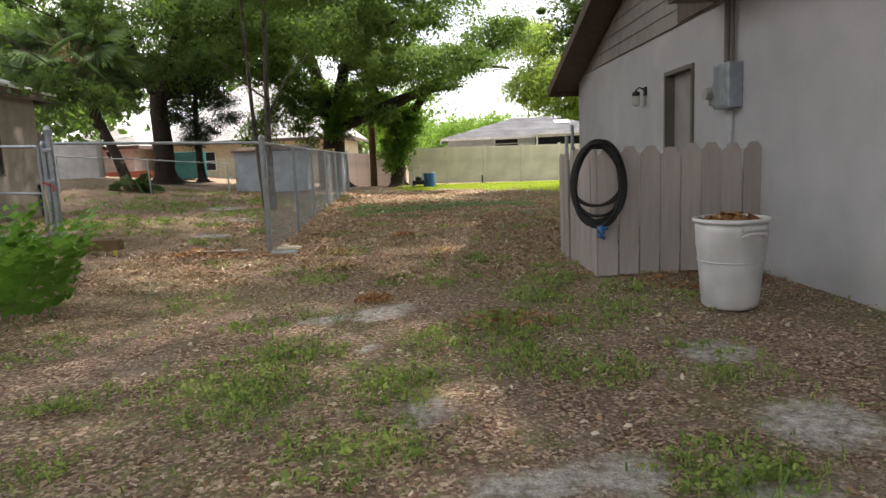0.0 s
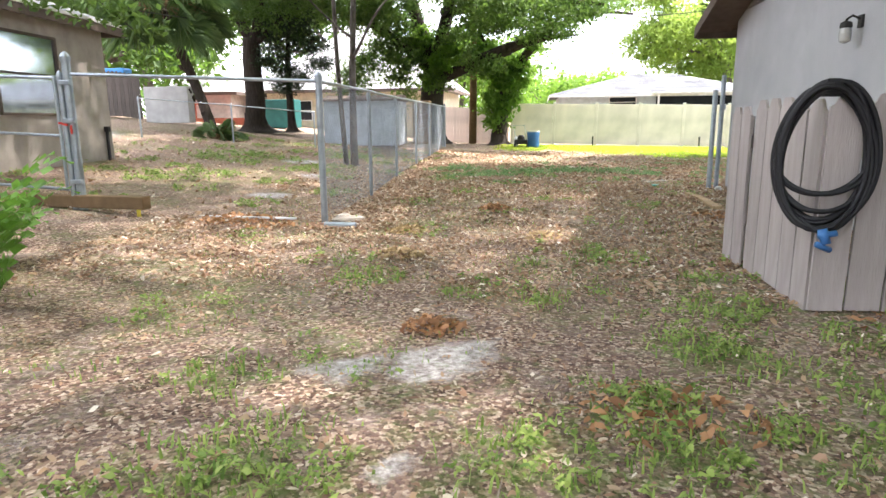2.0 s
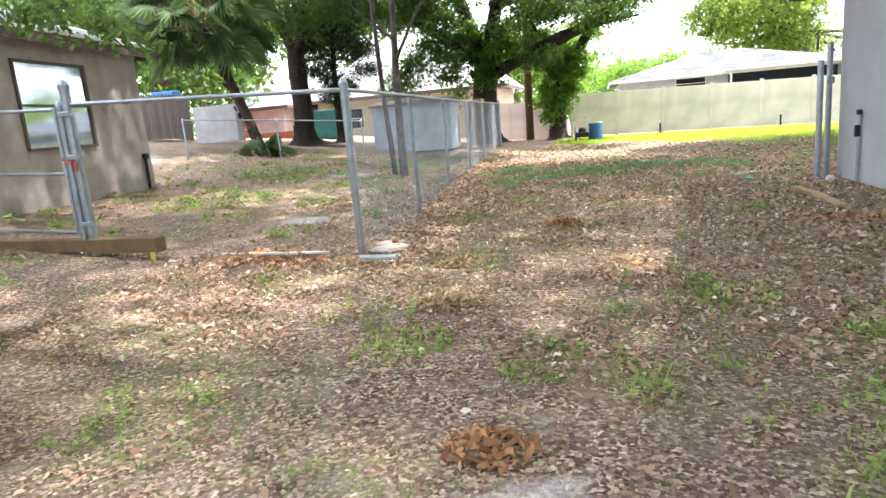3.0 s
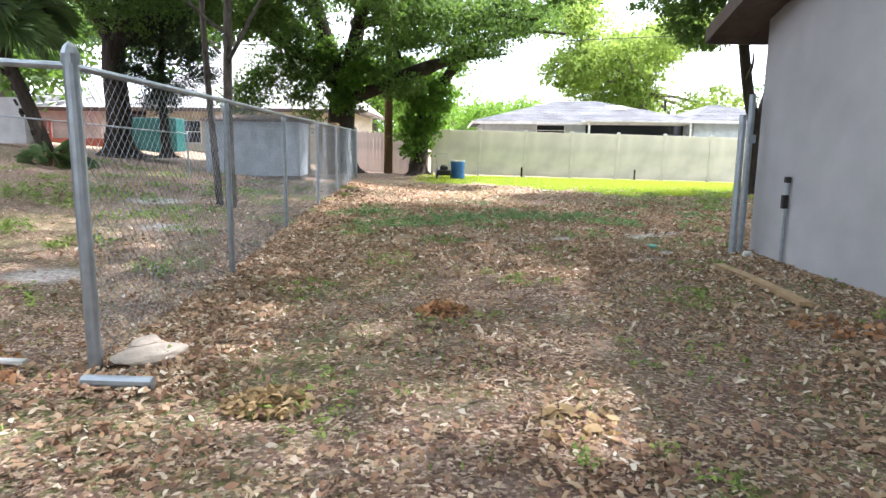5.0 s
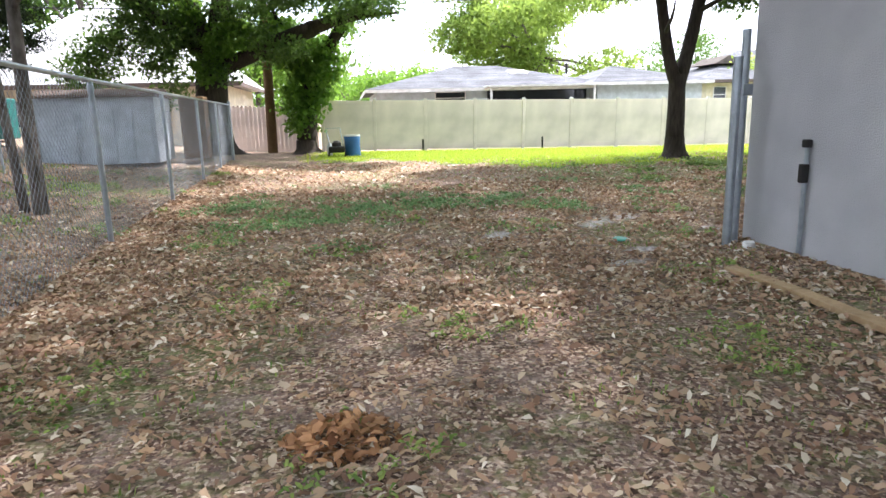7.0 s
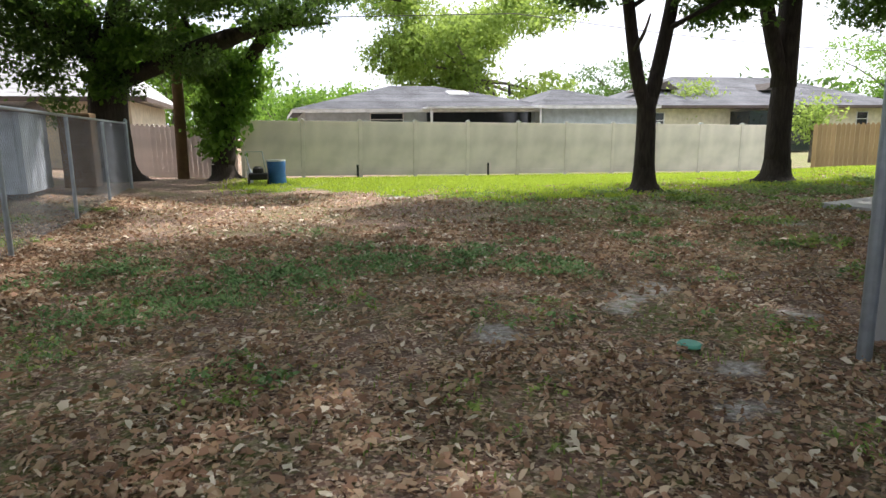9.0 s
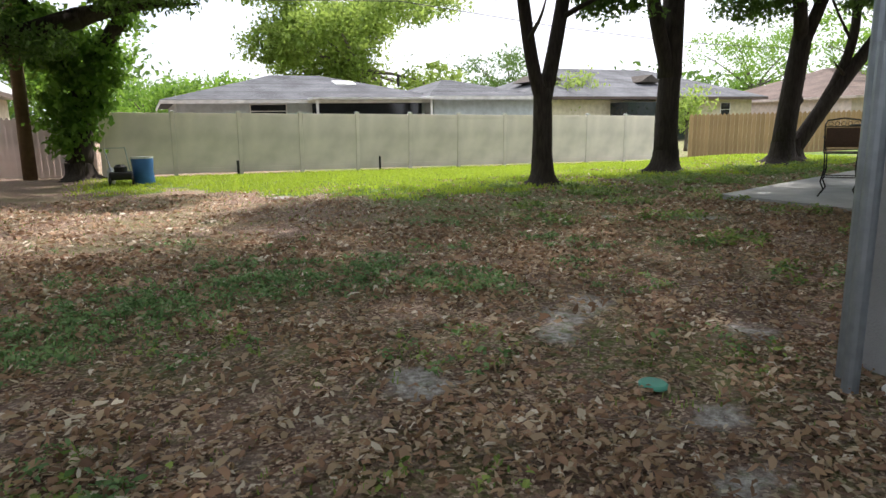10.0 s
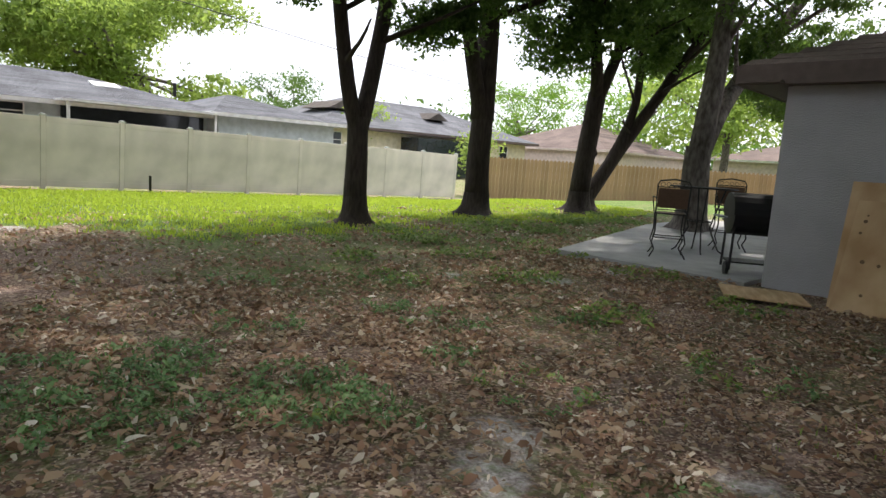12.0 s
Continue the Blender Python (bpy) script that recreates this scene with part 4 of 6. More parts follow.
def build_patio_things():
    build_chair(pose(8.10, 16.30, PZ, 0, 0, 120) @ Matrix.Scale(.88, 4), "tall black wrought iron chair with scrolled mesh back on the patio")
    build_chair(pose(9.9, 16.2, PZ, 0, 0, -60) @ Matrix.Scale(.92, 4), "tall wrought iron chair pushed in behind the table on the patio")
    t = empty("patio_table", pose(9.05, 16.3, PZ) @ Matrix.Scale(.9, 4), "round black wrought iron bar table on the patio", "patio table")
    Shape().lathe([(.02, .0), (.5, .0), (.51, .012), (.5, .024), (.02, .024)], (0, 0, 1.02), 30, True).done("tabletop", M_IRON, t)
    for k in range(4):
        a = math.pi / 2 * k + .6
        c, d = math.cos(a), math.sin(a)
        Shape().tube([(.34 * c, .34 * d, 1.02), (.2 * c, .2 * d, .55), (.16 * c, .16 * d, .4), (.32 * c, .32 * d, .05), (.38 * c, .38 * d, .012)], .012, 6).done("leg", M_IRON, t)
    Shape().tube([(.18 * math.cos(i * math.pi / 8), .18 * math.sin(i * math.pi / 8), .5) for i in range(17)], .008, 6, False).done("ring_brace", M_IRON, t)
    g = empty("charcoal_grill", pose(7.80, 15.12, PZ, 0, 0, 125) @ Matrix.Scale(.88, 4), "black barrel charcoal grill on a wheeled cart", "grill")
    b = Shape()
    n = 20
    prof = [(math.cos(2 * math.pi * k / n) * .28, math.sin(2 * math.pi * k / n) * .27) for k in range(n)]
    b.prism([(-.33, y, .78 + z) for y, z in prof], (0, 0, 0), (.66, 0, 0))
    b.done("barrel", M_BLACK, g, smooth=False)
    Shape().prism([(-.345, y * 1.05, .78 + abs(z) * 1.05) for y, z in prof[:n // 2 + 1]], (0, 0, 0), (.69, 0, 0)).done("lid", M_BLACK, g)
    Shape().tube([(-.12, -.27, .90), (-.12, -.33, .90), (.12, -.33, .90), (.12, -.27, .90)], .012, 6).done("lid_handle", M_METAL, g, "steel lid handle")
    for sx in (-1, 1):
        for sy in (-1, 1):
            Shape().tube([(sx * .30, sy * .2, .62), (sx * .31, sy * .21, .06)], .016, 6).done("leg", M_IRON, g)
    Shape().box((0, 0, .16), (.62, .42, .02)).done("lower_shelf", M_IRON, g)
    Shape().box((.0, -.29, .68), (.66, .13, .018)).done("front_shelf", M_IRON, g)
    Shape().box((.44, 0, .74), (.10, .34, .02)).done("side_shelf", M_METAL, g)
    for sx in (-1, 1):
        Shape().tube([(sx * .35 - .02, .21, .085), (sx * .35 + .02, .21, .085)], .085, 18).done("wheel", M_BLACK, g)
    # plywood sheets at the wall
    p = Shape().box((0, 0, .006), (.75, .60, .012))
    tagged(p.done("plywood_sheet", M_PLY, None, "weathered plywood piece lying on the ground beside the wall", pos=pose(6.60, 14.56, .15, 1, 1, -63)), category="plywood")
    q = Shape()
    q.prism([(0, 0, 0), (0, -2.4, 0), (0, -2.4, 1.13), (0, -.03, 1.13)], (0, 0, 0), (.015, 0, 0))
    q2 = Shape().box((0, -1.2, .62), (.015, 2.3, 1.24))
    tagged(q2.done("back_plywood", M_PLY, None, "second pine plywood sheet behind the leaning one", pos=pose(6.80, 14.10, .12, 0, 17, 2)), category="plywood")
    ply = tagged(q.done("leaning_plywood", M_PLY, None, "pine plywood panel leaning on the house wall", pos=pose(6.62, 13.99, .11, 0, 25, 2)), category="plywood")
    for y, z, kr in ((-.12, .92, .018), (-.10, .80, .014), (-.17, .52, .02), (-.30, .50, .016), (-.22, .20, .015), (-.42, .78, .02), (-.60, .35, .018), (-.13, .98, .01)):
        Shape().tube([(-.002, y, z), (.004, y, z)], kr, 10).done("knot", M_TIMBER, ply, "dark round knot")


build_patio_things()


# ---------------- trees ----------------
def limb(s, p0, p1, r0, r1, sag=0.0, wob=.12, n=7, sides=10, seed=0):
    rng = random.Random(seed)
    a, b = Vector(p0), Vector(p1)
    pts, rr = [], []
    L = (b - a).length
    ox, oy, oz = (rng.uniform(0, 9) for _ in range(3))
    for i in range(n + 1):
        t = i / n
        p = a.lerp(b, t) + Vector((math.sin(t * 5 + ox) * wob * L * .12, math.sin(t * 4 + oy) * wob * L * .12, math.sin(t * math.pi) * sag)) * (1 if 0 < t else 0)
        if i == 0:
            p = a
        pts.append(p)
        rr.append(r0 + (r1 - r0) * t ** .8)
    s.tube(pts, rr, sides)
    return pts


def flare(s, x, y, z, r, h=.5, sides=14, seed=1):
    """Root flare at the foot of a trunk."""
    rng = random.Random(seed)
    ph = rng.uniform(0, 6)
    vs, fs = [], []
    rows = [(0, 2.5), (.07, 1.85), (.2, 1.42), (.42, 1.16), (.7, 1.05), (1.0, 1.0)]
    for t, k in rows:
        for i in range(sides):
            a = 2 * math.pi * i / sides
            rr = r * (1 + (k - 1) * (1 + .7 * math.sin(a * 3 + ph) + .3 * math.sin(a * 5)))
            vs.append((x + rr * math.cos(a), y + rr * math.sin(a), z - .05 + h * t))
    for j in range(len(rows) - 1):
        for i in range(sides):
            a, b = j * sides + i, j * sides + (i + 1) % sides
            fs.append((a, b, b + sides, a + sides))
    s.add(vs, fs)


def crown(name, clumps, count, size, mat, parent, seed, droop=.3, aspect=.55, label="", shell=.45, spray=1.0):
    """Leaves in uneven sprays round the given clumps (x, y, z, rx, ry, rz)."""
    rng = np.random.default_rng(seed)
    vol = np.array([c[3] * c[4] * c[5] for c in clumps]) ** .7
    pts = []
    for c, w in zip(clumps, vol / vol.sum()):
        k = int(count * w)
        n = max(10, k // 42)
        d = rng.normal(size=(n, 3))
        d /= np.linalg.norm(d, axis=1)[:, None]
        rad = (shell + (1 - shell) * rng.random(n) ** .6) * rng.uniform(.7, 1.2, n)
        mid = d * rad[:, None] * np.array(c[3:6]) + np.array(c[:3])
        share = rng.gamma(1.6, 1, n)
        which = rng.choice(n, k, p=share / share.sum())
        wide = spray * size * rng.uniform(2.0, 7.0, n)[which]
        off = rng.normal(size=(k, 3))
        off *= (rng.random(k) ** .45 / np.linalg.norm(off, axis=1))[:, None]
        pts.append(mid[which] + off * np.stack([wide, wide, wide * .5], 1))
    return leaves(name, np.concatenate(pts), size, mat, parent, rng, droop=droop, aspect=aspect, label=label)


def twigs(s, origin, ends, r, seed):
    for i, (x, y, z) in enumerate(ends):
        limb(s, origin, (x, y, z), r, r * .25, sag=.15, n=5, sides=6, seed=seed + i)


def build_oaks():
    # big dark oak left of the far fence
    e = empty("oak_tree", pose(0, 0, 0), "large dark live oak with long low limbs", "tree")
    s = Shape()
    x, y = -4.7, 29.0
    flare(s, x, y, 0, .54, .8)
    limb(s, (x, y, .6), (x + .1, y, 3.1), .54, .46, n=6, sides=14, seed=2)
    limb(s, (x + .1, y, 2.9), (x - 1.0, y - .3, 6.8), .38, .2, sides=12, seed=3, wob=.05)
    limb(s, (x + .1, y, 2.9), (x + 1.2, y - .3, 7.0), .36, .18, sides=12, seed=4, wob=.05)
    limb(s, (x - .3, y - .2, 3.4), (x - 4.5, y - 3.5, 5.4), .2, .07, sag=.5, seed=5)
    limb(s, (x + .5, y - .3, 2.75), (x + 3.3, y - .6, 3.85), .24, .25, sag=.05, seed=6, wob=.03)
    limb(s, (x + 3.2, y - .6, 3.83), (x + 5.9, y - .9, 4.25), .25, .03, sag=.12, seed=16, wob=.06)
    limb(s, (x + .8, y - .5, 5.3), (x + 6.5, y - 3.5, 4.9), .2, .06, sag=.25, seed=7)
    limb(s, (x + .6, y - .5, 5.3), (x + 3.5, y - 8, 5.6), .16, .04, sag=.3, seed=8)
    limb(s, (x - .8, y - .5, 5.8), (x - 2.5, y - 8, 6.4), .14, .04, seed=9)
    s.done("trunk", M_BARK, e, "dark furrowed bark", smooth=True)
    cl = [(x - 2.5, y - 3, 5.4, 2.0, 2, 1.1), (x, y - 2.5, 6.6, 3.0, 2.6, 1.3), (x + 2.8, y - 2.0, 5.3, 1.8, 1.6, .7), (x - 5, y - 4, 4.9, 1.6, 1.8, .9), (x - 2, y - 7, 6.4, 2.6, 2.4, 1.1),
          (x + 2.2, y - 6, 5.7, 2.4, 2.2, .8), (x + 5.4, y - 3.4, 5.0, 1.8, 1.5, .6), (x + 3.8, y - 7.5, 6.2, 2.4, 2.0, .8), (x + .8, y - 10, 6.6, 2.6, 2.2, .9), (x - .9, y - .6, 3.4, .8, .7, .7), (x - 1.3, y - .6, 4.6, 1.0, .9, .7), (x + .9, y - .2, 4.2, .9, .8, .7),
          (x + 1.5, y + .6, 3.3, .5, .4, .35), (x + 2.3, y - .7, 4.7, .6, .5, .3), (x + 7.2, y - 5.0, 5.7, 1.4, 1.4, .45), (x + .4, y - .6, 2.6, .35, .3, .5), (x + 3.9, y - 1.3, 4.5, 1.1, .7, .5), (x + 5.0, y - 1.2, 4.4, .9, .6, .3), (x + 2.2, y - 1.2, 3.2, .8, .5, .35), (x - 1.9, y - 1.2, 3.6, 1.1, .8, .8), (x - 2.9, y - 1.4, 2.7, .9, .6, .7), (x - 1.0, y - 1.0, 2.4, .5, .4, .8)]
    crown("crown", cl, 98000, .14, L_TREE, e, 11, label="small dark green oak leaves")
    crown("vine", [(x + .1, y - .5, 2.9, .5, .3, .8), (x + .9, y - .8, 3.6, .5, .3, .6), (x - .4, y - .5, 4.3, .4, .3, .7)], 2600, .17, L_VINE, e, 12, droop=1.1, aspect=.75, spray=.5, label="bright green climbing leaves")
    # vine covered tree
    v = empty("vine_tree", pose(0, 0, 0), "leaning tree covered in bright green climbing vine", "tree")
    s = Shape()
    x, y = -1.95, 30.0
    flare(s, x, y, 0, .33, .5, seed=3)
    limb(s, (x, y, .4), (x + .3, y, 2.3), .33, .26, seed=21)
    limb(s, (x + .3, y, 2.3), (x + 1.7, y - .6, 4.4), .26, .16, sag=.1, seed=22)
    limb(s, (x + 1.7, y - .6, 4.4), (x + 5.2, y - 1.5, 5.0), .13, .05, sag=.4, seed=23)
    limb(s, (x + .3, y, 2.2), (x - .8, y - .4, 4.8), .14, .06, seed=24)
    s.done("trunk", M_BARK, v, smooth=True)
    cl = [(x, y - .1, 1.3, .5, .4, .75), (x + .2, y - .1, 2.2, .65, .45, .7), (x - .1, y - .1, 3.0, .5, .45, .5), (x + .9, y - .3, 3.3, .4, .35, .4), (x - .7, y - .2, 4.0, .6, .5, .4), (x - .35, y - .2, 1.9, .3, .3, .5), (x + 1.5, y - .5, 4.1, .45, .4, .35), (x - .3, y - .2, 3.5, .8, .4, .8), (x + .9, y - .3, 2.7, .5, .3, .5)]
    crown("vine", cl, 8200, .17, L_VINE, v, 31, droop=1.1, aspect=.75, spray=.6, label="bright green vine leaves")
    crown("crown", [(x + .6, y - .6, 5.6, 1.8, 1.5, .7), (x + 3.6, y - 1.5, 5.5, 1.8, 1.4, .45), (x - 1, y - .6, 5.0, 1.0, 1.0, .6)], 8000, .13, L_OAK, v, 32)
    p = Shape().tube([(0, 0, -.1), (.05, 0, 3.5), (.05, 0, 7.4)], [.17, .15, .13], 12)
    tagged(p.done("utility_pole", M_TIMBER, None, "tall brown weathered wooden pole", pos=pose(-3.1, 30.2, 0), smooth=True), category="pole")


def forked(name, x, y, r, fork_z, arms, clumps, count, seed, label, mat=M_BARK, lean=(0, 0), size=.12, move=(0, 0), burls=()):
    e = empty(name, pose(*move, 0), label, "tree")
    z = G(x, y)
    s = Shape()
    flare(s, x, y, z, r, .55, seed=seed)
    top = (x + lean[0], y + lean[1], z + fork_z)
    limb(s, (x, y, z + .4), top, r * .98, r * .82, n=6, sides=14, seed=seed + 1, wob=.06)
    for i, arm in enumerate(arms):
        *path, ra, rb = arm
        pts = [(top[0], top[1], top[2] - .3)] + [(px, py, z + pz) for px, py, pz in path]
        n = len(pts)
        fine = []
        for k in range(n - 1):
            q0, q1, q2, q3 = (Vector(pts[max(min(j, n - 1), 0)]) for j in (k - 1, k, k + 1, k + 2))
            for u in (0, .25, .5, .75):
                fine.append(.5 * ((2 * q1) + (q2 - q0) * u + (2 * q0 - 5 * q1 + 4 * q2 - q3) * u * u + (3 * q1 - q0 - 3 * q2 + q3) * u ** 3))
        fine.append(Vector(pts[-1]))
        s.tube(fine, [ra + (rb - ra) * k / (len(fine) - 1) for k in range(len(fine))], 12)
        rng = random.Random(seed + i)
        for k in range(5):
            q = fine[len(fine) * (k + 5) // 11]
            limb(s, q, (q[0] + rng.uniform(-2, 2), q[1] + rng.uniform(-2, 1), q[2] + rng.uniform(.3, 1.4)), rb * .6, rb * .15, n=4, sides=6, seed=seed * 7 + k)
    for bx, by, bz, br in burls:
        s.lathe([(.001, -br * 1.1), (br * .6, -br * .8), (br, -br * .1), (br * .8, br * .6), (.001, br)], (x + bx, y + by, z + bz), 12)
    s.done("trunk", mat, e, smooth=True)
    crown("crown", clumps, count, size, L_TREE, e, seed, label="dark green leaves", spray=.7)
    return e


build_oaks()
forked("forked_tree", 6.9, 21.4, .22, 1.9, [((6.60, 21.35, 2.45), (6.28, 21.3, 4.1), (5.9, 21.3, 6.8), .15, .10), ((7.12, 21.45, 2.3), (7.42, 21.5, 3.6), (7.7, 21.6, 5), (8.3, 21.6, 7), .17, .11)],
       [(5.2, 20.6, 3.95, 1.1, .8, .6), (4.5, 20.9, 4.7, 1.2, 1.0, .6), (6.3, 20.8, 4.4, .8, .7, .6), (7.9, 21.2, 3.9, .55, .5, .6), (8.5, 21.3, 3.6, .6, .5, .5), (5.7, 19.6, 5.0, 1.2, 1.1, .7), (6.6, 19.2, 5.6, 1.6, 1.6, .8), (8.3, 20.6, 4.8, .8, .8, .7), (5.0, 20.6, 5.9, 1.6, 1.6, .9), (7.4, 21.4, 7.0, 2.6, 2.6, 1.0), (5.6, 20.4, 4.0, .45, .4, .45), (7.0, 21.3, 5.0, .6, .6, .5)], 36000, 41, "dark forked tree trunk on the edge of the sunny grass", move=(.08, .32))
forked("large_tree", 10.7, 22.0, .29, 2.4, [((10.32, 21.95, 3.0), (10.0, 21.9, 3.9), (9.8, 21.9, 5), (9.2, 21.8, 6.6), .18, .11), ((10.78, 22.05, 4.0), (10.85, 22.1, 5), (11.2, 22.1, 7.2), .27, .16)],
       [(9.0, 21.4, 3.9, .7, .6, .6), (12.2, 21.6, 4.1, .8, .7, .6), (13.1, 21.5, 3.9, .8, .7, .6), (9.2, 21.2, 4.6, 1.1, .9, .8), (10.2, 20.6, 5.4, 1.6, 1.4, .8), (12.6, 21.4, 4.9, 1.2, 1.2, .8), (11.9, 20.6, 5.6, 1.6, 1.5, .8), (11.3, 22.5, 7.2, 2.8, 2.8, 1.0), (8.9, 21.3, 3.9, .5, .4, .4), (12.9, 21.2, 4.0, .5, .5, .4)], 34000, 51, "stout dark tree trunk on the sunny grass", move=(-.05, .1))
forked("twin_tree", 14.0, 21.7, .26, 2.9, [((13.95, 21.5, 3.5), (13.55, 21.5, 4.6), (13.3, 21.5, 6.6), .17, .10), ((14.5, 21.4, 3.6), (14.8, 21.2, 4.8), (15.1, 21.0, 6.6), .16, .09)],
       [(13.0, 21.0, 4.3, .8, .7, .6), (15.4, 21.0, 4.1, .8, .7, .7), (13.4, 20.8, 5.0, 1.1, 1.0, .8), (15.2, 21.0, 5.2, 1.2, 1.1, .9), (14, 21.8, 6.8, 2.6, 2.4, 1.0), (14.0, 20.8, 4.3, .6, .5, .4), (15.9, 21.0, 4.1, .7, .6, .5)], 19000, 61, "dark-barked tree with a knotted trunk and two stems", move=(-.45, -.4), lean=(.2, -.1), burls=[(.22, -.08, 1.95, .17), (.20, -.12, 1.45, .15)])
forked("leaning_tree", 15.1, 21.7, .22, .5, [((15.75, 21.2, 1.6), (16.5, 20.6, 3.1), (17.9, 19.9, 5.4), .2, .11), ((15.9, 21.1, 2.3), (16.0, 21.0, 4.0), (15.9, 21.0, 6.2), .13, .08)],
       [(16.9, 20.8, 5.4, 1.4, 1.4, .9), (18.2, 21, 4.7, 1.2, 1.2, .9)], 12000, 71, "dark tree leaning to one side", move=(-.78, -.1))
forked("grey_tree", 12.7, 18.45, .30, 1.7, [((12.95, 18.4, 3.2), (13.15, 18.4, 5.0), (13.5, 18.4, 7), .23, .15), ((13.5, 18.4, 2.6), (15.4, 18.4, 4.1), (17.4, 18.4, 5.5), .2, .13)],
       [(14.7, 18.3, 4.1, .9, .7, .7), (16.0, 18.4, 3.5, .9, .7, .7), (12.0, 18.0, 4.6, .7, .6, .6), (13.4, 17.6, 6.0, 1.8, 1.8, .8), (16.2, 17.6, 5.6, 1.6, 1.6, .8), (17.8, 18.0, 4.2, 1.4, 1.3, 1.0), (11.9, 17.8, 5.6, 1.0, 1.0, .6), (14.9, 18.4, 3.9, .7, .6, .5), (16.8, 18.6, 3.2, .8, .6, .5)], 24000, 81, "grey-barked forked tree beside the patio", M_BARKGREY, move=(-.2, -.5))


def build_added_shade_oak():
    """An unseen oak added behind the house; its high limbs shade the yard."""
    e = empty("added_shade_oak", pose(0, 0, 0), "unseen wide oak added so that its high branches shade the whole yard", "tree")
    s = Shape()
    x, y = 14.5, 8.0
    flare(s, x, y, 0, .5, .9)
    limb(s, (x, y, .5), (x - .2, y, 6), .5, .4, sides=12, seed=400)
    # leaf clumps in a high grid, out of view, placed to block the sun
    cl = []
    k = 0
    for cx in np.arange(-5.5, 18, 2.5):
        for cy in np.arange(-3, 20, 2.5):
            k += 1
            if cy > 13 and cx < 3 and k % 4 == 0:
                continue
            cl.append((cx + .5 * math.sin(k * 2.1), cy + .5 * math.cos(k * 1.7), 9.4 + .9 * math.sin(k * 1.3), 2.1, 2.1, .8))
    cl += [(9.2, 15.4, 9.0, 2.0, 1.6, .7), (11.0, 16.8, 9.2, 2.0, 1.8, .7)]
    for i, t in enumerate(((-5, 0), (-4, 8), (-3, 14), (2, 17), (8, 17), (3, 3), (6, 10))):
        limb(s, (x - .2, y, 5.8), (t[0], t[1], 8.8), .22, .05, sag=1.2, n=8, seed=410 + i)
    s.done("trunk", M_BARK, e, smooth=True)
    crown("crown", cl, 138000, .25, L_OAK, e, 420, shell=.0, spray=2.0)


build_added_shade_oak()


def build_left_trees():
    # the neighbour's two oaks, far behind
    e = empty("shade_tree", pose(0, 0, 0), "spreading oak in the neighbouring yard", "tree")
    x, y = -10.3, 24.0
    z = G(x, y)
    s = Shape()
    flare(s, x, y, z, .36, .7)
    limb(s, (x, y, z + .5), (x + .1, y, z + 3.2), .36, .3, sides=12, seed=91)
    limb(s, (x + .1, y, z + 3.0), (x - 1.4, y, z + 6.5), .2, .1, seed=92)
    limb(s, (x + .1, y, z + 3.0), (x + 1.6, y - .5, z + 6.5), .2, .1, seed=93)
    limb(s, (x + .1, y, z + 2.9), (x + 3.6, y - 1, z + 4.6), .12, .04, sag=.3, seed=94)
    s.done("trunk", M_BARK, e, smooth=True)
    crown("crown", [(x, y - 1, z + 6, 3, 2.5, 1.6), (x - 2.6, y - 1, z + 5, 2, 1.8, 1.3), (x + 2.8, y - 1, z + 5.8, 1.9, 1.8, 1.1), (x, y - 1, z + 8, 3.5, 3, 1.5), (x + 2.4, y - 2.2, z + 4.2, 1.6, 1.0, .8), (x + .9, y - 1.5, z + 3.7, 1.0, .8, .5), (x + 4.4, y - 2, z + 5.2, 1.4, 1, .7)], 36000, .13, L_TREE, e, 95)
    f = empty("cedar_tree", pose(0, 0, 0), "dense dark evergreen beside the oak", "tree")
    s = Shape()
    x, y = -9.0, 24.2
    flare(s, x, y, z, .15, .4)
    limb(s, (x, y, z + .3), (x + .1, y, z + 5), .15, .05, seed=96)
    s.done("trunk", M_BARK, f, smooth=True)
    crown("crown", [(x, y, z + 3.6, 1.1, .9, .7), (x + .1, y, z + 4.7, .8, .7, .7), (x + .9, y - .2, z + 2.9, .7, .5, .3), (x - .5, y - .2, z + 2.6, .7, .5, .4), (x + .3, y - .2, z + 2.0, .8, .5, .35), (x + 1.2, y - .2, z + 2.3, .5, .4, .25), (x, y - .2, z + 1.5, .6, .4, .3)], 30000, .08, L_DARK, f, 97, droop=.8, aspect=.3)
    # slim double trunk near the chain link fence
    g = empty("slim_tree", pose(0, 0, 0), "two slim grey trunks with sparse leaves", "tree")
    s = Shape()
    z = G(-4.3, 15.9)
    limb(s, (-4.42, 15.9, z - .05), (-4.7, 16.0, z + 6.2), .06, .035, n=9, seed=98, wob=.05)
    limb(s, (-4.2, 15.8, z - .05), (-4.05, 15.9, z + 6.4), .09, .04, n=9, seed=99, wob=.05)
    limb(s, (-4.15, 15.8, z + 2.3), (-3.0, 15.7, z + 3.7), .035, .015, sag=.2, seed=100)
    limb(s, (-4.15, 15.8, z + 2.7), (-5.4, 15.7, z + 3.9), .03, .012, sag=-.1, seed=101)
    s.done("trunk", M_BARKGREY, g, "smooth grey bark", smooth=True)
    crown("crown", [(-4.2, 15.8, z + 5.4, 1.5, 1.2, 1.0), (-3.1, 15.7, z + 3.9, .7, .5, .4), (-5.2, 15.7, z + 4.1, .7, .5, .4)], 5000, .08, L_OAK, g, 102)
    # shade tree whose limbs hang over the yard
    h = empty("overhanging_tree", pose(0, 0, 0), "tree whose leafy branches hang over the gate", "tree")
    s = Shape()
    x, y = -11.5, 9.5
    z = G(x, y)
    flare(s, x, y, z, .3, .5)
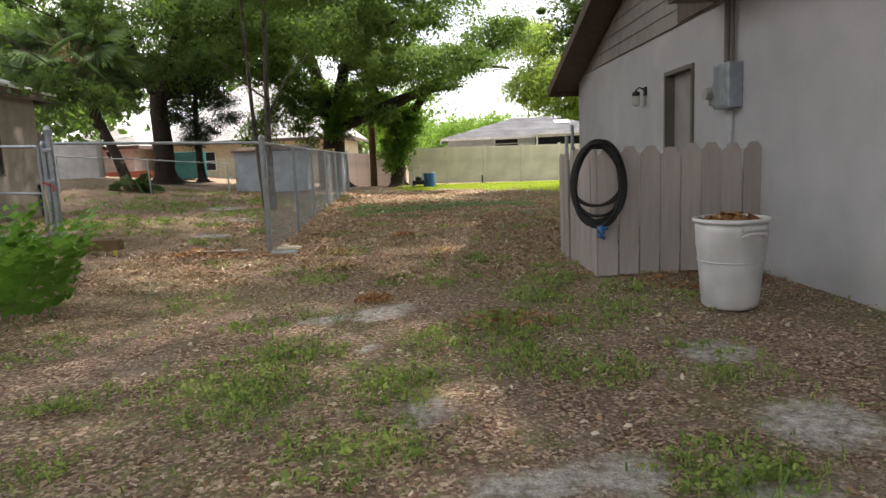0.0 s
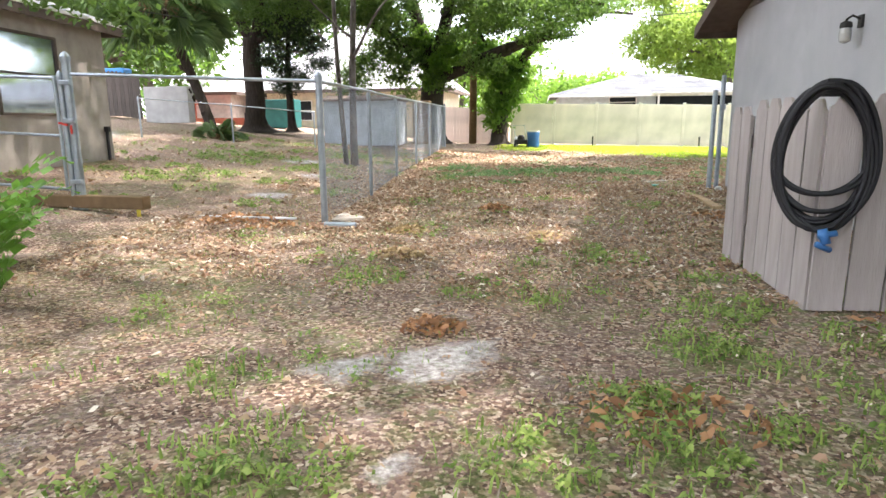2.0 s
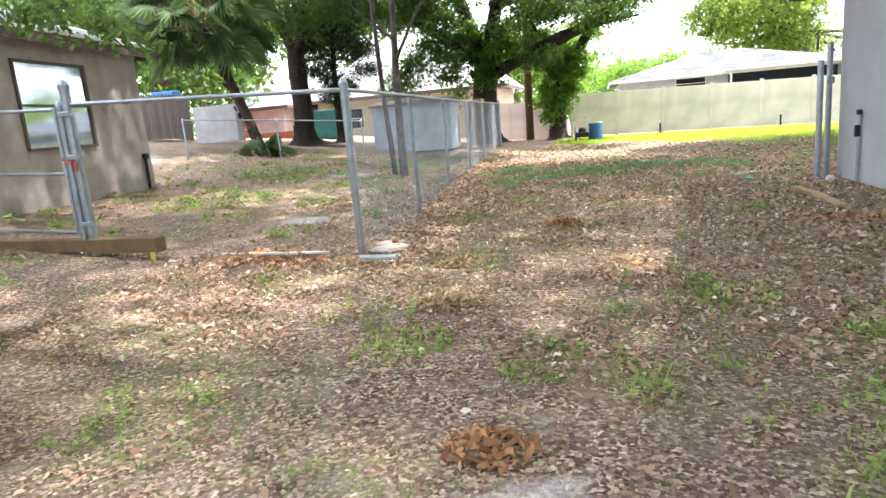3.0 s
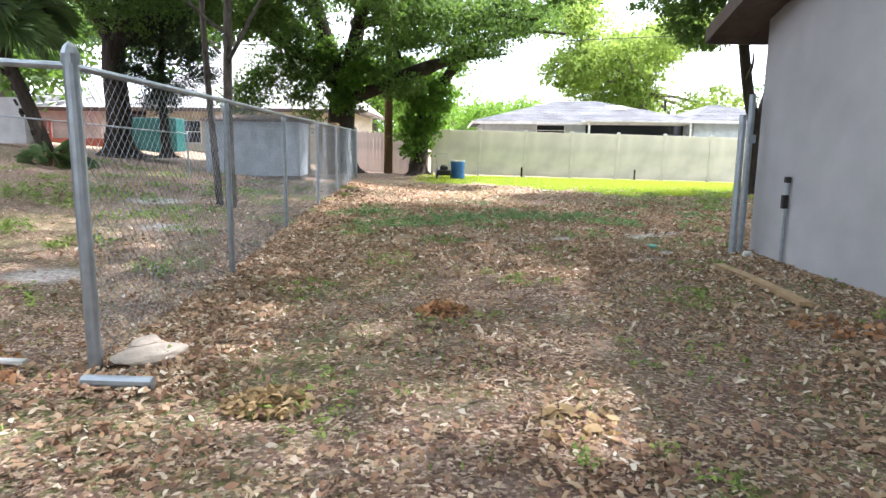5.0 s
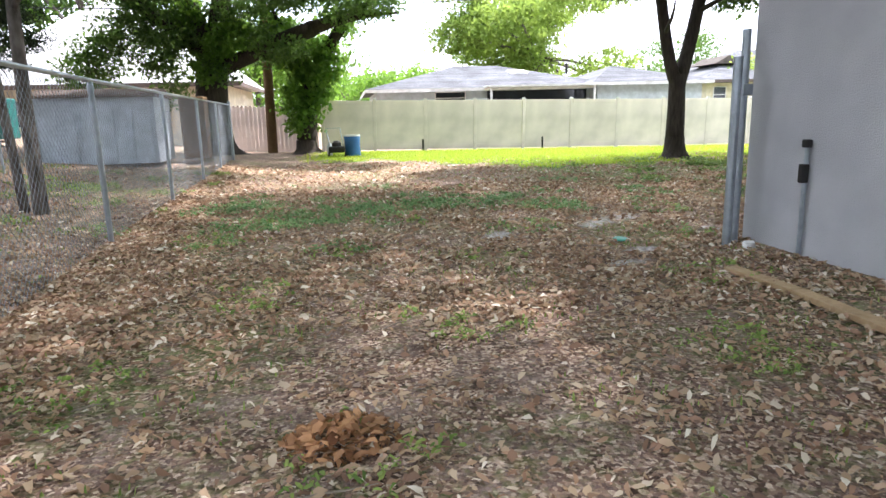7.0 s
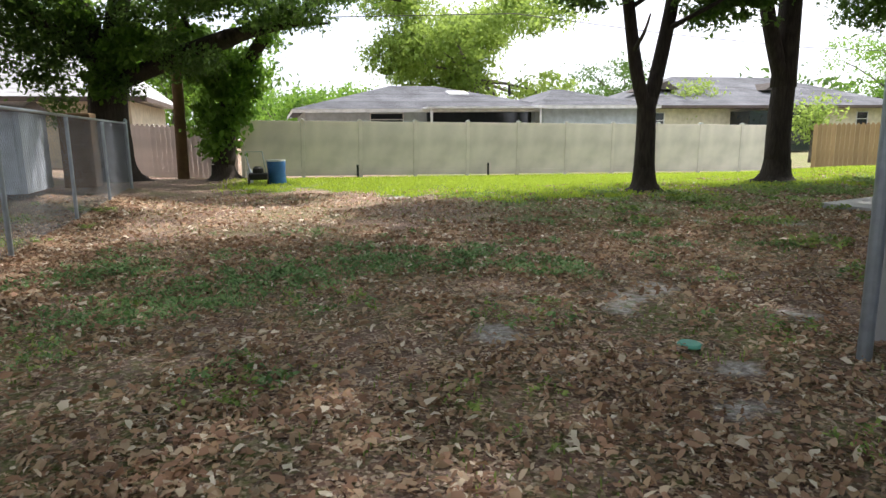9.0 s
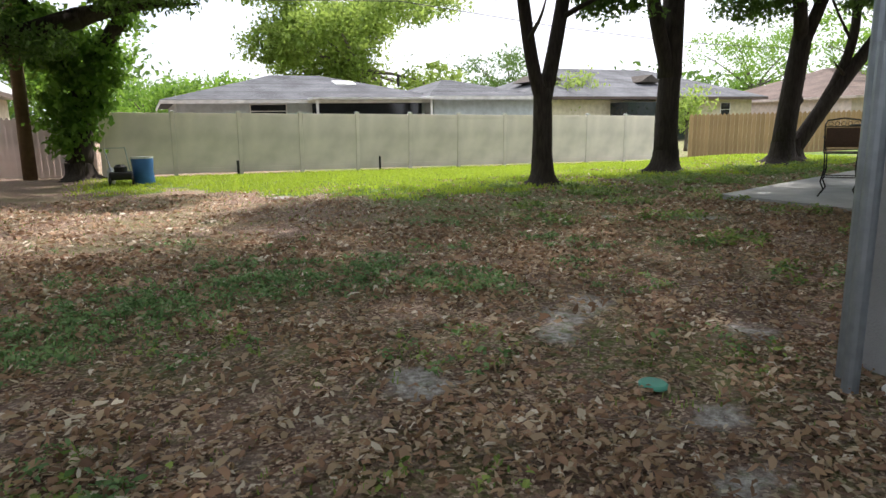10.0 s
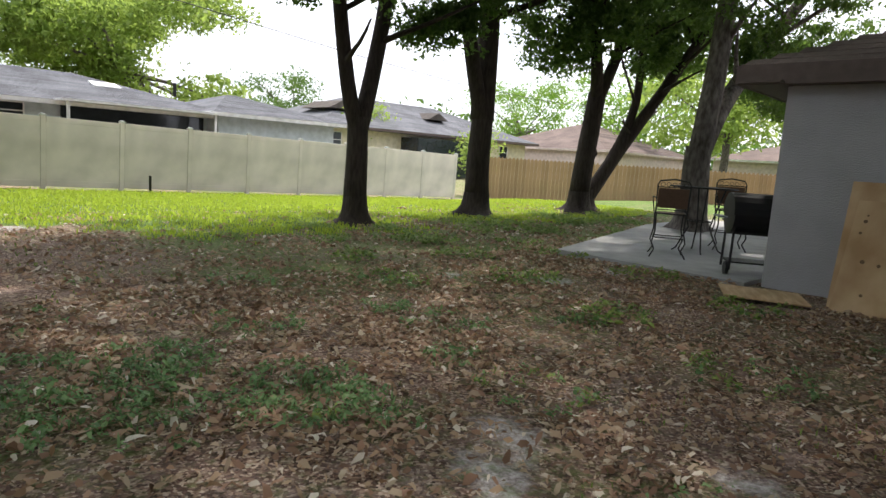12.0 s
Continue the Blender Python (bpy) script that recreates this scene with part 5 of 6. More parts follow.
    limb(s, (x, y, z + .3), (x + .4, y + .2, z + 4.5), .3, .2, seed=103)
    limb(s, (x + .4, y + .2, z + 4.2), (x + 5.2, y + 1.6, z + 5.2), .14, .04, sag=.5, seed=104)
    limb(s, (x + .4, y + .2, z + 4.2), (x + 2.5, y + 5, z + 5.6), .12, .04, sag=.4, seed=105)
    s.done("trunk", M_BARK, h, smooth=True)
    crown("crown", [(x + 4, y + 2.2, z + 4.7, 2.0, 1.6, .9), (x + 1, y + 1, z + 6, 2.4, 2.2, 1.2), (x + 3, y + 5.5, z + 5.2, 2.2, 1.8, 1.0), (x + 5.6, y + 4.4, z + 5.6, 1.6, 1.6, .8)], 24000, .11, L_OAK, h, 106)
    s2 = Shape()
    limb(s2, (x + .4, y + .2, z + 3.9), (x + 5.0, y + .6, z + 2.6), .05, .012, sag=.7, seed=107)
    limb(s2, (x + 2.8, y + .5, z + 3.8), (x + 5.6, y + 1.2, z + 3.0), .03, .01, sag=.3, seed=108)
    limb(s2, (x + 2.8, y + .5, z + 3.8), (-4.0, 7.8, 1.95), .03, .005, sag=.3, seed=110)
    s2.done("branch", M_BARK, h)
    crown("low_spray", [(-4.4, 7.9, 2.2, .5, .3, .14), (-4.0, 7.8, 2.0, .35, .25, .2), (-4.9, 8.0, 2.4, .5, .4, .16), (x + 4.6, y + .6, z + 2.8, 1.0, .6, .28), (x + 5.4, y + 1.2, z + 3.1, .9, .6, .3), (x + 3.4, y + .4, z + 3.4, 1.0, .6, .3)], 2900, .085, L_TREE, h, 109, spray=.5)


build_left_trees()


def build_palmetto(x, y, seed):
    """A low clump of spiky fan leaves."""
    e = empty("palmetto", pose(0, 0, 0), "low spiky green palmetto clump at the foot of the palm", "shrub")
    rng = random.Random(seed)
    L, S = Shape(), Shape()
    for k in range(16):
        a, el = rng.uniform(0, 6.283), rng.uniform(.35, 1.2)
        d = (math.cos(a) * math.cos(el), math.sin(a) * math.cos(el), math.sin(el))
        fan_frond(L, S, (x + rng.uniform(-.25, .25), y + rng.uniform(-.2, .2), G(x, y)), d, rng.uniform(.3, .5), rng, .36)
    L.done("foliage", L_PALM, e, kind="stuff")
    S.done("frond_stem", M_TIMBER, e, kind="stuff")


def fan_frond(s_leaf, s_stem, base, d, ln, rng, fan=.55):
    """A fan palm frond: stem, then blades spread from its end."""
    b = Vector(base)
    d = Vector(d).normalized()
    side = d.cross(Vector((0, 0, 1))).normalized()
    mid = b + d * ln * .5 + Vector((0, 0, ln * .12))
    end = b + d * ln + Vector((0, 0, -ln * .12))
    s_stem.tube([b, mid, end], [.014, .01, .007], 5, False)
    ax = (end - mid).normalized()
    roll = rng.uniform(-1.2, 1.2)
    side = side * math.cos(roll) + side.cross(ax) * math.sin(roll)
    up = side.cross(ax)
    n = 25
    for i in range(n):
        a = (i / (n - 1) - .5) * 4.4
        w = ax * math.cos(a) + side * math.sin(a)
        L = fan * (1 - .25 * abs(a) / 1.8) * rng.uniform(.9, 1.1)
        tip = end + w * L - Vector((0, 0, L * .22))
        m = end + w * L * .5 + Vector((0, 0, .01))
        t = w.cross(up).normalized() * .034
        s_leaf.add([end, m + t, tip, m - t], [(0, 1, 2), (0, 2, 3)])


def build_palm(x, y, h, lean, label, seed, fan=.55, ln=.9, n=36):
    e = empty("fan_palm", pose(0, 0, 0), label, "palm tree")
    rng = random.Random(seed)
    z = G(x, y)
    s = Shape()
    top = Vector((x + lean, y, z + h))
    pts = [(x, y, z - .05), (x + lean * .25, y, z + h * .3), (x + lean * .65, y, z + h * .7), tuple(top)]
    s.tube(pts, [.17, .14, .13, .14], 12)
    for k in range(60):                       # old leaf boots
        t = rng.random()
        p = Vector(pts[0]).lerp(top, t)
        a = rng.uniform(0, 6.283)
        s.box((p.x + .14 * math.cos(a), p.y + .14 * math.sin(a), p.z), (.05, .07, .14), rz=math.degrees(a), ry=25)
    s.done("trunk", M_BARK, e, "shaggy brown palm trunk")
    L, S = Shape(), Shape()
    for k in range(n):
        a = rng.uniform(0, 6.283)
        el = rng.uniform(-.55, 1.1)
        d = (math.cos(a) * math.cos(el), math.sin(a) * math.cos(el), math.sin(el))
        fan_frond(L, S, top, d, ln * rng.uniform(.8, 1.2), rng, fan)
    L.done("foliage", L_PALM, e, "green fan fronds", kind="stuff")
    S.done("frond_stem", M_TIMBER, e, kind="stuff")


build_palm(-9.5, 19.6, 3.7, -1.4, "leaning fan palm with a shaggy trunk in the next yard", 5, .85, 1.45, 84)


def frond_meshes(h):
    """Four arching fern fronds, each a rib with paired leaflets."""
    out = []
    for k in range(4):
        rng = random.Random(k)
        s = Shape()
        L, reach = h * rng.uniform(.8, 1.1), rng.uniform(.06, .24)
        prev = Vector((0, 0, 0))
        for i in range(1, 10):
            t = i / 9
            p = Vector((reach * t * t * 1.3, 0, L * (t - .38 * t ** 3)))
            w = .145 * math.sin(math.pi * min(t + .1, 1)) + .012
            d = (p - prev).normalized()
            for sg in (-1, 1):
                tip = p + Vector((0, sg * w, -.01)) + d * .03
                m = p + Vector((0, sg * w * .5, .006))
                s.add([p, m - d * .034, tip, m + d * .036], [(0, 1, 2, 3)])
            s.add([prev + Vector((0, .003, 0)), prev - Vector((0, .003, 0)), p - Vector((0, .002, 0)), p + Vector((0, .002, 0))], [(0, 1, 2, 3)])
            prev = p
        me = bpy.data.meshes.new("frond")
        me.from_pydata(s.v, [], s.f)
        out.append(me)
    return out


def build_fern(x, y, r, h, seed, label, mat):
    rng = random.Random(seed)
    e = empty("fern_clump", pose(x, y, G(x, y)), label, "fern")
    meshes = frond_meshes(h)
    for me in meshes:
        me.materials.append(mat)
    for k in range(int(150 * r)):
        a, q = rng.uniform(0, 6.283), r * .8 * math.sqrt(rng.random())
        ob = new("frond", meshes[k % 4])
        ob.parent = e
        ob.matrix_basis = pose(q * math.cos(a), q * math.sin(a), -.01, 0, rng.uniform(-5, 10) + 20 * q / r, math.degrees(a) + rng.uniform(-40, 40)) @ Matrix.Scale(rng.uniform(.75, 1.1), 4)


build_fern(-3.75, 5.15, .60, 1.32, 1, "tall green fern clump at the yard's edge", L_PLANT)
build_fern(-4.6, 5.9, .6, .7, 4, "green fern clump behind the larger one", L_PLANT)


build_palmetto(-9.2, 19.2, 7)


# ---------------- neighbouring buildings ----------------
def window(parent, m, w, h, mat=M_WHITE, glass=M_GLASSDARK):
    e = new("window")
    e.parent, e.matrix_basis = parent, m
    fr = Shape()
    fr.box((0, 0, h / 2 - .02), (w, .05, .04)).box((0, 0, -h / 2 + .02), (w, .07, .04)).box((-w / 2 + .02, 0, 0), (.04, .05, h - .08)).box((w / 2 - .02, 0, 0), (.04, .05, h - .08)).box((0, 0, 0), (w - .08, .04, .035))
    fr.done("window_frame", mat, e)
    Shape().box((0, .012, 0), (w - .08, .01, h - .08)).done("pane", glass, e)


def hip_roof(parent, x0, x1, y0, y1, ze, rise, mat, over=.5, trim=M_WHITE):
    x0, x1, y0, y1 = x0 - over, x1 + over, y0 - over, y1 + over
    r = min((y1 - y0) / 2, (x1 - x0) / 2 - .2)
    yc = (y0 + y1) / 2
    v = [(x0, y0, ze), (x1, y0, ze), (x1, y1, ze), (x0, y1, ze), (x0 + r, yc, ze + rise), (x1 - r, yc, ze + rise)]
    s = Shape().add(v, [(0, 1, 5, 4), (1, 2, 5), (2, 3, 4, 5), (3, 0, 4)])
    s.add([(a, b, c - .04) for a, b, c in v[:4]], [(3, 2, 1, 0)])
    s.done("roof", mat, parent)
    # shingle courses as raised strips on the near slope
    c = Shape()
    n = 26
    for k in range(n):
        t0, t1 = k / n, (k + 1) / n - .004
        yy = lambda t: y0 + (yc - y0) * t
        zz = lambda t: ze + rise * t
        xa, xb = x0 + r * t0, x1 - r * t0
        xc, xd = x0 + r * t1, x1 - r * t1
        c.add([(xa, yy(t0), zz(t0) + .014), (xb, yy(t0), zz(t0) + .014), (xd, yy(t1), zz(t1) + .006), (xc, yy(t1), zz(t1) + .006), (xa, yy(t0), zz(t0)), (xb, yy(t0), zz(t0))],
              [(0, 1, 2, 3), (4, 5, 1, 0)])
    c.done("shingle_course", mat, parent, kind="stuff")
    f = Shape().box(((x0 + x1) / 2, y0 - .012, ze - .08), (x1 - x0, .02, .15)).box((x0 - .012, yc, ze - .08), (.02, y1 - y0, .15)).box((x1 + .012, yc, ze - .08), (.02, y1 - y0, .15))
    f.done("fascia", trim, parent)


def walls(parent, x0, x1, y0, y1, h, mat, name="wall"):
    for c, s in ((((x0 + x1) / 2, y0 + .1), (x1 - x0, .2)), (((x0 + x1) / 2, y1 - .1), (x1 - x0, .2)), ((x0 + .1, (y0 + y1) / 2), (.2, y1 - y0 - .4)), ((x1 - .1, (y0 + y1) / 2), (.2, y1 - y0 - .4))):
        Shape().box((*c, h / 2 - .25), (*s, h + .5)).done(name, mat, parent)


def build_neighbours():
    # pale blue house behind the vinyl fence
    a = empty("neighbour_house", pose(-.05, 1.64, .1) @ Matrix.Scale(.84, 4), "pale blue single-storey house with grey shingle hip roof", "house")
    walls(a, .9, 12.2, 38, 47, 2.45, M_PALEBLUE)
    hip_roof(a, .9, 12.2, 38, 47, 2.5, 1.35, M_GREYROOF, .55)
    window(a, pose(4.4, 37.97, 2.05), 1.5, .6)
    pr = Shape().box((8.6, 37.2, 2.5), (5.4, 1.5, .08)).done("porch_roof", M_WHITE, a, "flat white porch roof")
    Shape().box((8.7, 37.93, 1.25), (5.0, .08, 2.2)).done("porch_screen", M_GLASSDARK, a, "dark porch screen")
    for x in (6.1, 11.1):
        Shape().box((x, 36.6, 1.2), (.09, .09, 2.5)).done("porch_post", M_WHITE, a)
    walls(a, 11.4, 16.8, 37, 46, 2.5, M_PALEBLUE, "wing_wall")
    hip_roof(a, 11.4, 16.8, 37, 46, 2.6, 1.05, M_GREYROOF, .4)
    k = Shape().box((0, 0, 0), (1.0, .8, .12), bev=.02)
    k.done("skylight", M_WHITE, a, "white skylight", pos=pose(8.4, 40.6, 3.36, 15, 0, 0))
    Shape().tube([(10.9, 40, 3.2), (10.9, 40, 3.75)], .07, 8).done("vent_pipe", M_IRON, a)
    # cream house
    b = empty("neighbour_house", pose(0, 0, 0), "cream single-storey house with dark gable vents", "house")
    walls(b, 19.8, 37.5, 42, 52, 2.55, M_CREAM)
    hip_roof(b, 19.8, 37.5, 42, 52, 2.7, 2.1, M_GREYROOF, .7, M_TRIM)
    Shape().box((27.8, 41.2, 1.2), (4.8, 1.6, 2.3)).done("dark_porch", M_GLASSDARK, b, "dark screened porch")
    for x, w in ((20.6, .8), (35.0, .9)):
        window(b, pose(x, 41.97, 1.9), w, .9)
    for x in (22.0, 29.8):
        g = Shape().prism([(x - .9, 43.4, 3.72), (x + .9, 43.4, 3.72), (x, 43.4, 4.2)], (0, 0, 0), (0, 3, 0))
        g.done("gable_vent", M_DARKWOOD, b, "dark gable dormer")
    # brown roofed houses farther right
    c = empty("neighbour_house", pose(0, 0, 0), "pink house with brown gable roof beyond the wooden fence", "house")
    walls(c, 42, 56, 38, 50, 2.5, M_PINK)
    hip_roof(c, 42, 56, 38, 50, 2.6, 2.4, M_SHINGLE, .5, M_PINK)
    d = empty("neighbour_house", pose(0, 0, 0), "house with a pale brown roof far behind the wooden fence", "house")
    walls(d, 52, 70, 20, 34, 2.5, M_PINK)
    hip_roof(d, 52, 70, 20, 34, 2.6, 2.4, M_SHINGLE, .6, M_WHITE)
    # tan house on the left
    t = empty("tan_house", pose(-8.55, 13.75, .25, 0, 0, 6), "tan stucco house with a pale shingle roof", "house")
    walls(t, -9, 0, -10, 0, 2.66, M_TAN)
    s = Shape()
    v = [(-9.3, -10.3, 2.68), (.32, -10.3, 2.68), (.32, .32, 2.68), (-9.3, .32, 2.68), (-4.5, -5.2, 4.5), (-4.4, -4.6, 4.5)]
    s.add(v, [(0, 1, 4), (1, 2, 5, 4), (2, 3, 5), (3, 0, 4, 5), (3, 2, 1, 0)])
    s.done("roof", M_PALEROOF, t, "pale grey shingle roof")
    Shape().box((.33, -5.0, 2.66), (.02, 10.66, .05)).box((-4.49, .33, 2.66), (9.64, .02, .05)).done("drip_edge", M_WHITE, t)
    Shape().box((.30, -5.0, 2.555), (.03, 10.6, .15)).box((-4.49, .30, 2.555), (9.6, .03, .15)).done("fascia", M_TRIM, t)
    window(t, pose(.01, -2.2, 1.62, 0, 0, 90), 1.5, 1.3, M_TRIM, M_PANE)
    Shape().tube([(.05, -.25, 0), (.05, -.25, .7)], .03, 8).box((.06, -.25, .72), (.08, .09, .1)).done("hose_bib", M_IRON, t)
    # white-roofed house behind the shed
    w = empty("neighbour_house", pose(0, 0, 0), "cream house with a pale metal hip roof behind the shed", "house")
    walls(w, -14.0, -5.0, 33.5, 40.5, 2.5, M_CREAM)
    hip_roof(w, -14.0, -5.0, 33.5, 40.5, 2.6, 3.5, M_PALEROOF, .6, M_TRIM)
    window(w, pose(-12.2, 33.47, 1.6), 1.2, 1.0)
    window(w, pose(-9.2, 33.47, 1.6), 1.2, 1.0)
    p = empty("neighbour_house", pose(0, 0, 0), "pink house with a dark eave and red deck furniture", "house")
    walls(p, -18.6, -15.2, 32, 37, 2.4, M_PINK)
    hip_roof(p, -18.6, -15.2, 32, 37, 2.5, 1.3, M_PALEROOF, .6, M_TRIM)
    window(p, pose(-17.6, 31.97, 1.5), .8, 1.0)
    dk = empty("wood_deck", pose(-15.3, 29.8, 1.0), "red-stained wooden deck with a teal box", "deck")
    Shape().box((0, 0, -.25), (5, 2.0, 1.0)).done("deck_floor", M_REDWOOD, dk)
    r = Shape()
    for k in range(12):
        r.box((-1.9 + k * .17, -.96, .55), (.1, .03, .6))
    r.box((-.95, -.96, .86), (2.1, .06, .05))
    r.done("deck_railing", M_REDWOOD, dk)
    tb = Shape().box((0, 0, .62), (1.7, .8, 1.24), bev=.04)
    tagged(tb.done("storage_box", M_TEAL, None, "teal plastic storage box", pos=pose(-11.7, 29.6, G(-11.7, 29.6))), category="storage box")
    # shed
    sh = empty("garden_shed", pose(-6.05, 23.6, G(-6.05, 23.6), 0, 0, 4), "low pale blue-grey metal shed", "shed")
    Shape().box((0, 0, .73), (2.5, 1.8, 1.46)).done("body", M_SHED, sh)
    Shape().prism([(-1.32, -1.0, 1.44), (-1.32, -.98, 1.50), (-1.32, 0, 1.66), (-1.32, .98, 1.50), (-1.32, 1.0, 1.44)], (0, 0, 0), (2.64, 0, 0)).done("roof", M_SHINGLE, sh)
    for k in range(7):
        Shape().box((-1.14 + k * .38, -.91, .73), (.03, .02, 1.42)).done("seam", M_SHED, sh)
    ob = Shape().box((0, 0, .8), (.6, .5, 1.5), bev=.03)
    tagged(ob.done("storage_cabinet", M_TIMBER, None, "dark brown weathered cabinet beside the shed", pos=pose(-4.3, 24.6, .2)), category="cabinet")
    # grey boxes in the next yard
    ob = Shape().box((0, 0, .6), (1.6, .4, 1.2), bev=.01)
    tagged(ob.done("low_wall", M_CONCRETE, None, "pale low wall in the next yard", pos=pose(-12.7, 22.6, G(-12.7, 22.6))), category="wall")
    tp = Shape().box((0, 0, .08), (.9, .5, .22), bev=.05)
    tagged(tp.done("tarp_bundle", M_TARP, None, "folded blue tarp lying on a bin in the next yard", pos=pose(-15.0, 23.2, G(-15.0, 23.2) + 1.41)), category="tarp")
    Shape().box((0, 0, .72), (.9, .6, 1.45), bev=.03).done("yard_bin", M_DARKWOOD, None, "dark bin with a blue tarp on top", pos=pose(-15.0, 23.2, G(-15.0, 23.2) - .03))
    me = None
    f = empty("dark_fence", pose(0, 0, 0), "dark weathered board fence in the next yard", "wooden fence")
    for i in range(20):
        m = pose(-16.6 + .15 * i, 22.5, G(-16.6 + .15 * i, 22.5) - .03, 0, 0, 0)
        if me is None:
            vs, fs = board_mesh(.142, 1.5)
            ob = finish("picket", vs, fs, M_DARKWOOD, f, pos=m)
            me = ob.data
        else:
            ob = new("picket", me)
            ob.parent, ob.matrix_basis = f, m


build_neighbours()


def build_bucket():
    e = empty("rain_barrel", pose(-.42, 27.65, G(-.42, 27.65)), "blue plastic barrel lying beside the vine tree", "barrel")
    Shape().lathe([(.001, 0), (.24, 0), (.25, .03), (.23, .3), (.25, .58), (.24, .62), (.001, .62)], n=20).done("barrel_body", M_BLUE, e, smooth=True)
    Shape().lathe([(.20, .63), (.252, .64), (.252, .60)], n=20).done("barrel_rim", M_WHITE, e)
    f = empty("push_mower", pose(-.89, 27.4, G(-.89, 27.4)), "small dark push mower parked by the barrel", "mower")
    Shape().box((0, 0, .22), (.5, .45, .18), bev=.04).done("deck", M_IRON, f)
    Shape().lathe([(.001, .3), (.14, .3), (.14, .42), (.08, .48), (.001, .48)], n=14).done("engine", M_IRON, f)
    for sx in (-1, 1):
        for sy in (-1, 1):
            Shape().tube([(sx * .24 - .02, sy * .2, .1), (sx * .24 + .02, sy * .2, .1)], .1, 12).done("wheel", M_BLACK, f)
    Shape().tube([(-.2, .1, .28), (-.32, .5, .85), (.12, .5, .85), (.2, .1, .28)], .013, 6).done("handle", M_METAL, f)
    w = Shape().lathe([(.001, 0), (.08, 0), (.09, .3), (.03, .4), (.001, .4)], n=10)
    tagged(w.done("white_jug", M_WHITE, None, "white plastic jug by the mower", pos=pose(-1.12, 27.9, G(-1.12, 27.9))), category="jug")


build_bucket()


# ---------------- far trees and wires ----------------
def far_tree(x, y, h, r, mat, seed, count=7000, size=.35, label="distant tree with green leaves", low=.38):
    e = empty("background_tree", pose(0, 0, 0), label, "tree")
    rng = random.Random(seed)
    s = Shape()
    limb(s, (x, y, -.1), (x, y, h * .45), h * .035, h * .025, seed=seed)
    cl = []
    for k in range(26):
        a = rng.uniform(0, 6.283)
        q = r * .85 * math.sqrt(rng.random())
        cx, cy, cz = x + q * math.cos(a), y + q * math.sin(a), h * rng.uniform(low, .92)
        cl.append((cx, cy, cz, r * .25, r * .25, h * .13))
        if k > 9:
            continue
        limb(s, (x, y, h * .4), (cx, cy, cz), h * .014, h * .004, sag=.3, n=4, sides=6, seed=seed + k)
    s.done("trunk", M_BARKGREY, e, smooth=True)
    crown("crown", cl, count, size, mat, e, seed)


far_tree(14.3, 56, 13.0, 8.2, L_BRIGHT, 201, 42000, .32, "tall bright green tree behind the blue house", low=.2)
far_tree(0.0, 66, 5.5, 7, L_VINE, 203, 7000)
far_tree(-7, 58, 8, 6, L_VINE, 204, 9000)
far_tree(-15, 50, 13, 8, L_OAK, 205, 12000)
far_tree(-26, 42, 12, 8, L_OAK, 206, 12000)
far_tree(-28, 28, 11, 7, L_OAK, 207, 12000)
far_tree(-19, 28, 9, 5, L_OAK, 208, 9000)
far_tree(40, 78, 10, 7, L_OAK, 209, 5000)
far_tree(62, 62, 11, 8, L_VINE, 210, 6000)
far_tree(56, 44, 10, 7, L_VINE, 211, 6000)
far_tree(44, 30, 9, 6, L_BRIGHT, 212, 8000)
far_tree(40, 16, 9, 6, L_VINE, 213, 8000)
far_tree(24, 44, 4.2, 2.0, L_BRIGHT, 214, 3000, .2)
far_tree(21, 31.6, 2.6, .9, L_BRIGHT, 215, 1200, .16, "small leafy shrub at the fence corner")
# unseen trees added behind the walk's start to hold skylight off the house wall
for x, y, h, r, sd in ((-9, -9, 8, 5, 221), (-2, -13, 9, 6, 222), (7, -11, 9, 6, 223), (-16, -3, 9, 5, 224)):
    far_tree(x, y, h, r, L_OAK, sd, 9000, .36, "unseen leafy tree added at the near end of the yard to dim the walls")
# hedge line that closes the horizon
cl = []
rg = random.Random(9)
for k in range(46):
    a = radians(-75 + k * 4.3)
    q = rg.uniform(88, 110)
    cl.append((q * math.sin(a), q * math.cos(a), 3.4, 6, 5, rg.uniform(2.5, 4.5)))
tl = crown("tree_line", cl, 34000, .9, L_OAK, None, 300)
tagged(tl, "distant line of trees", "trees", kind="backdrop")
w = Shape()
pts = [(-30 + 8 * k, 34.5 + .5 * k, 6.6 - .9 * math.sin(math.pi * ((k % 5) / 5.0)) - .04 * k) for k in range(13)]
w.tube(pts, .018, 5, False)
tagged(w.done("power_line", M_IRON, None, "black overhead utility wire behind the houses"), category="wire")
w = Shape()
w.tube([(-8.6, 13.0, 3.4), (-9.1, 16, 3.55), (-9.8, 20, 3.95), (-11, 28, 5.0)], .011, 5, False)
tagged(w.done("service_wire", M_IRON, None, "thin black service wire to the tan house"), category="wire")


# ---------------- litter, grass and weeds ----------------
def scatter(n, box, weight, seed):
    rng = np.random.default_rng(seed)
    x = rng.uniform(box[0], box[1], n)
    y = rng.uniform(box[2], box[3], n)
    keep = rng.random(n) < weight(x, y)
    return x[keep], y[keep]


def inside_things(x, y):
    """Where no leaf lies: in the house, on the patio."""
    wall = (x > 3.1 - (y - 2) * .038) & (y < 12.55)
    patio = (x > 7.08) & (y < 19.2) & (y > 14.9) & (y < 17.35 + (x - 7.1) * .26)
    wing = (x > 7.07) & (y < 15.1)
    sheet = (np.abs(x - 6.6) < .42) & (np.abs(y - 14.5) < .45)
    return wall | patio | wing | sheet


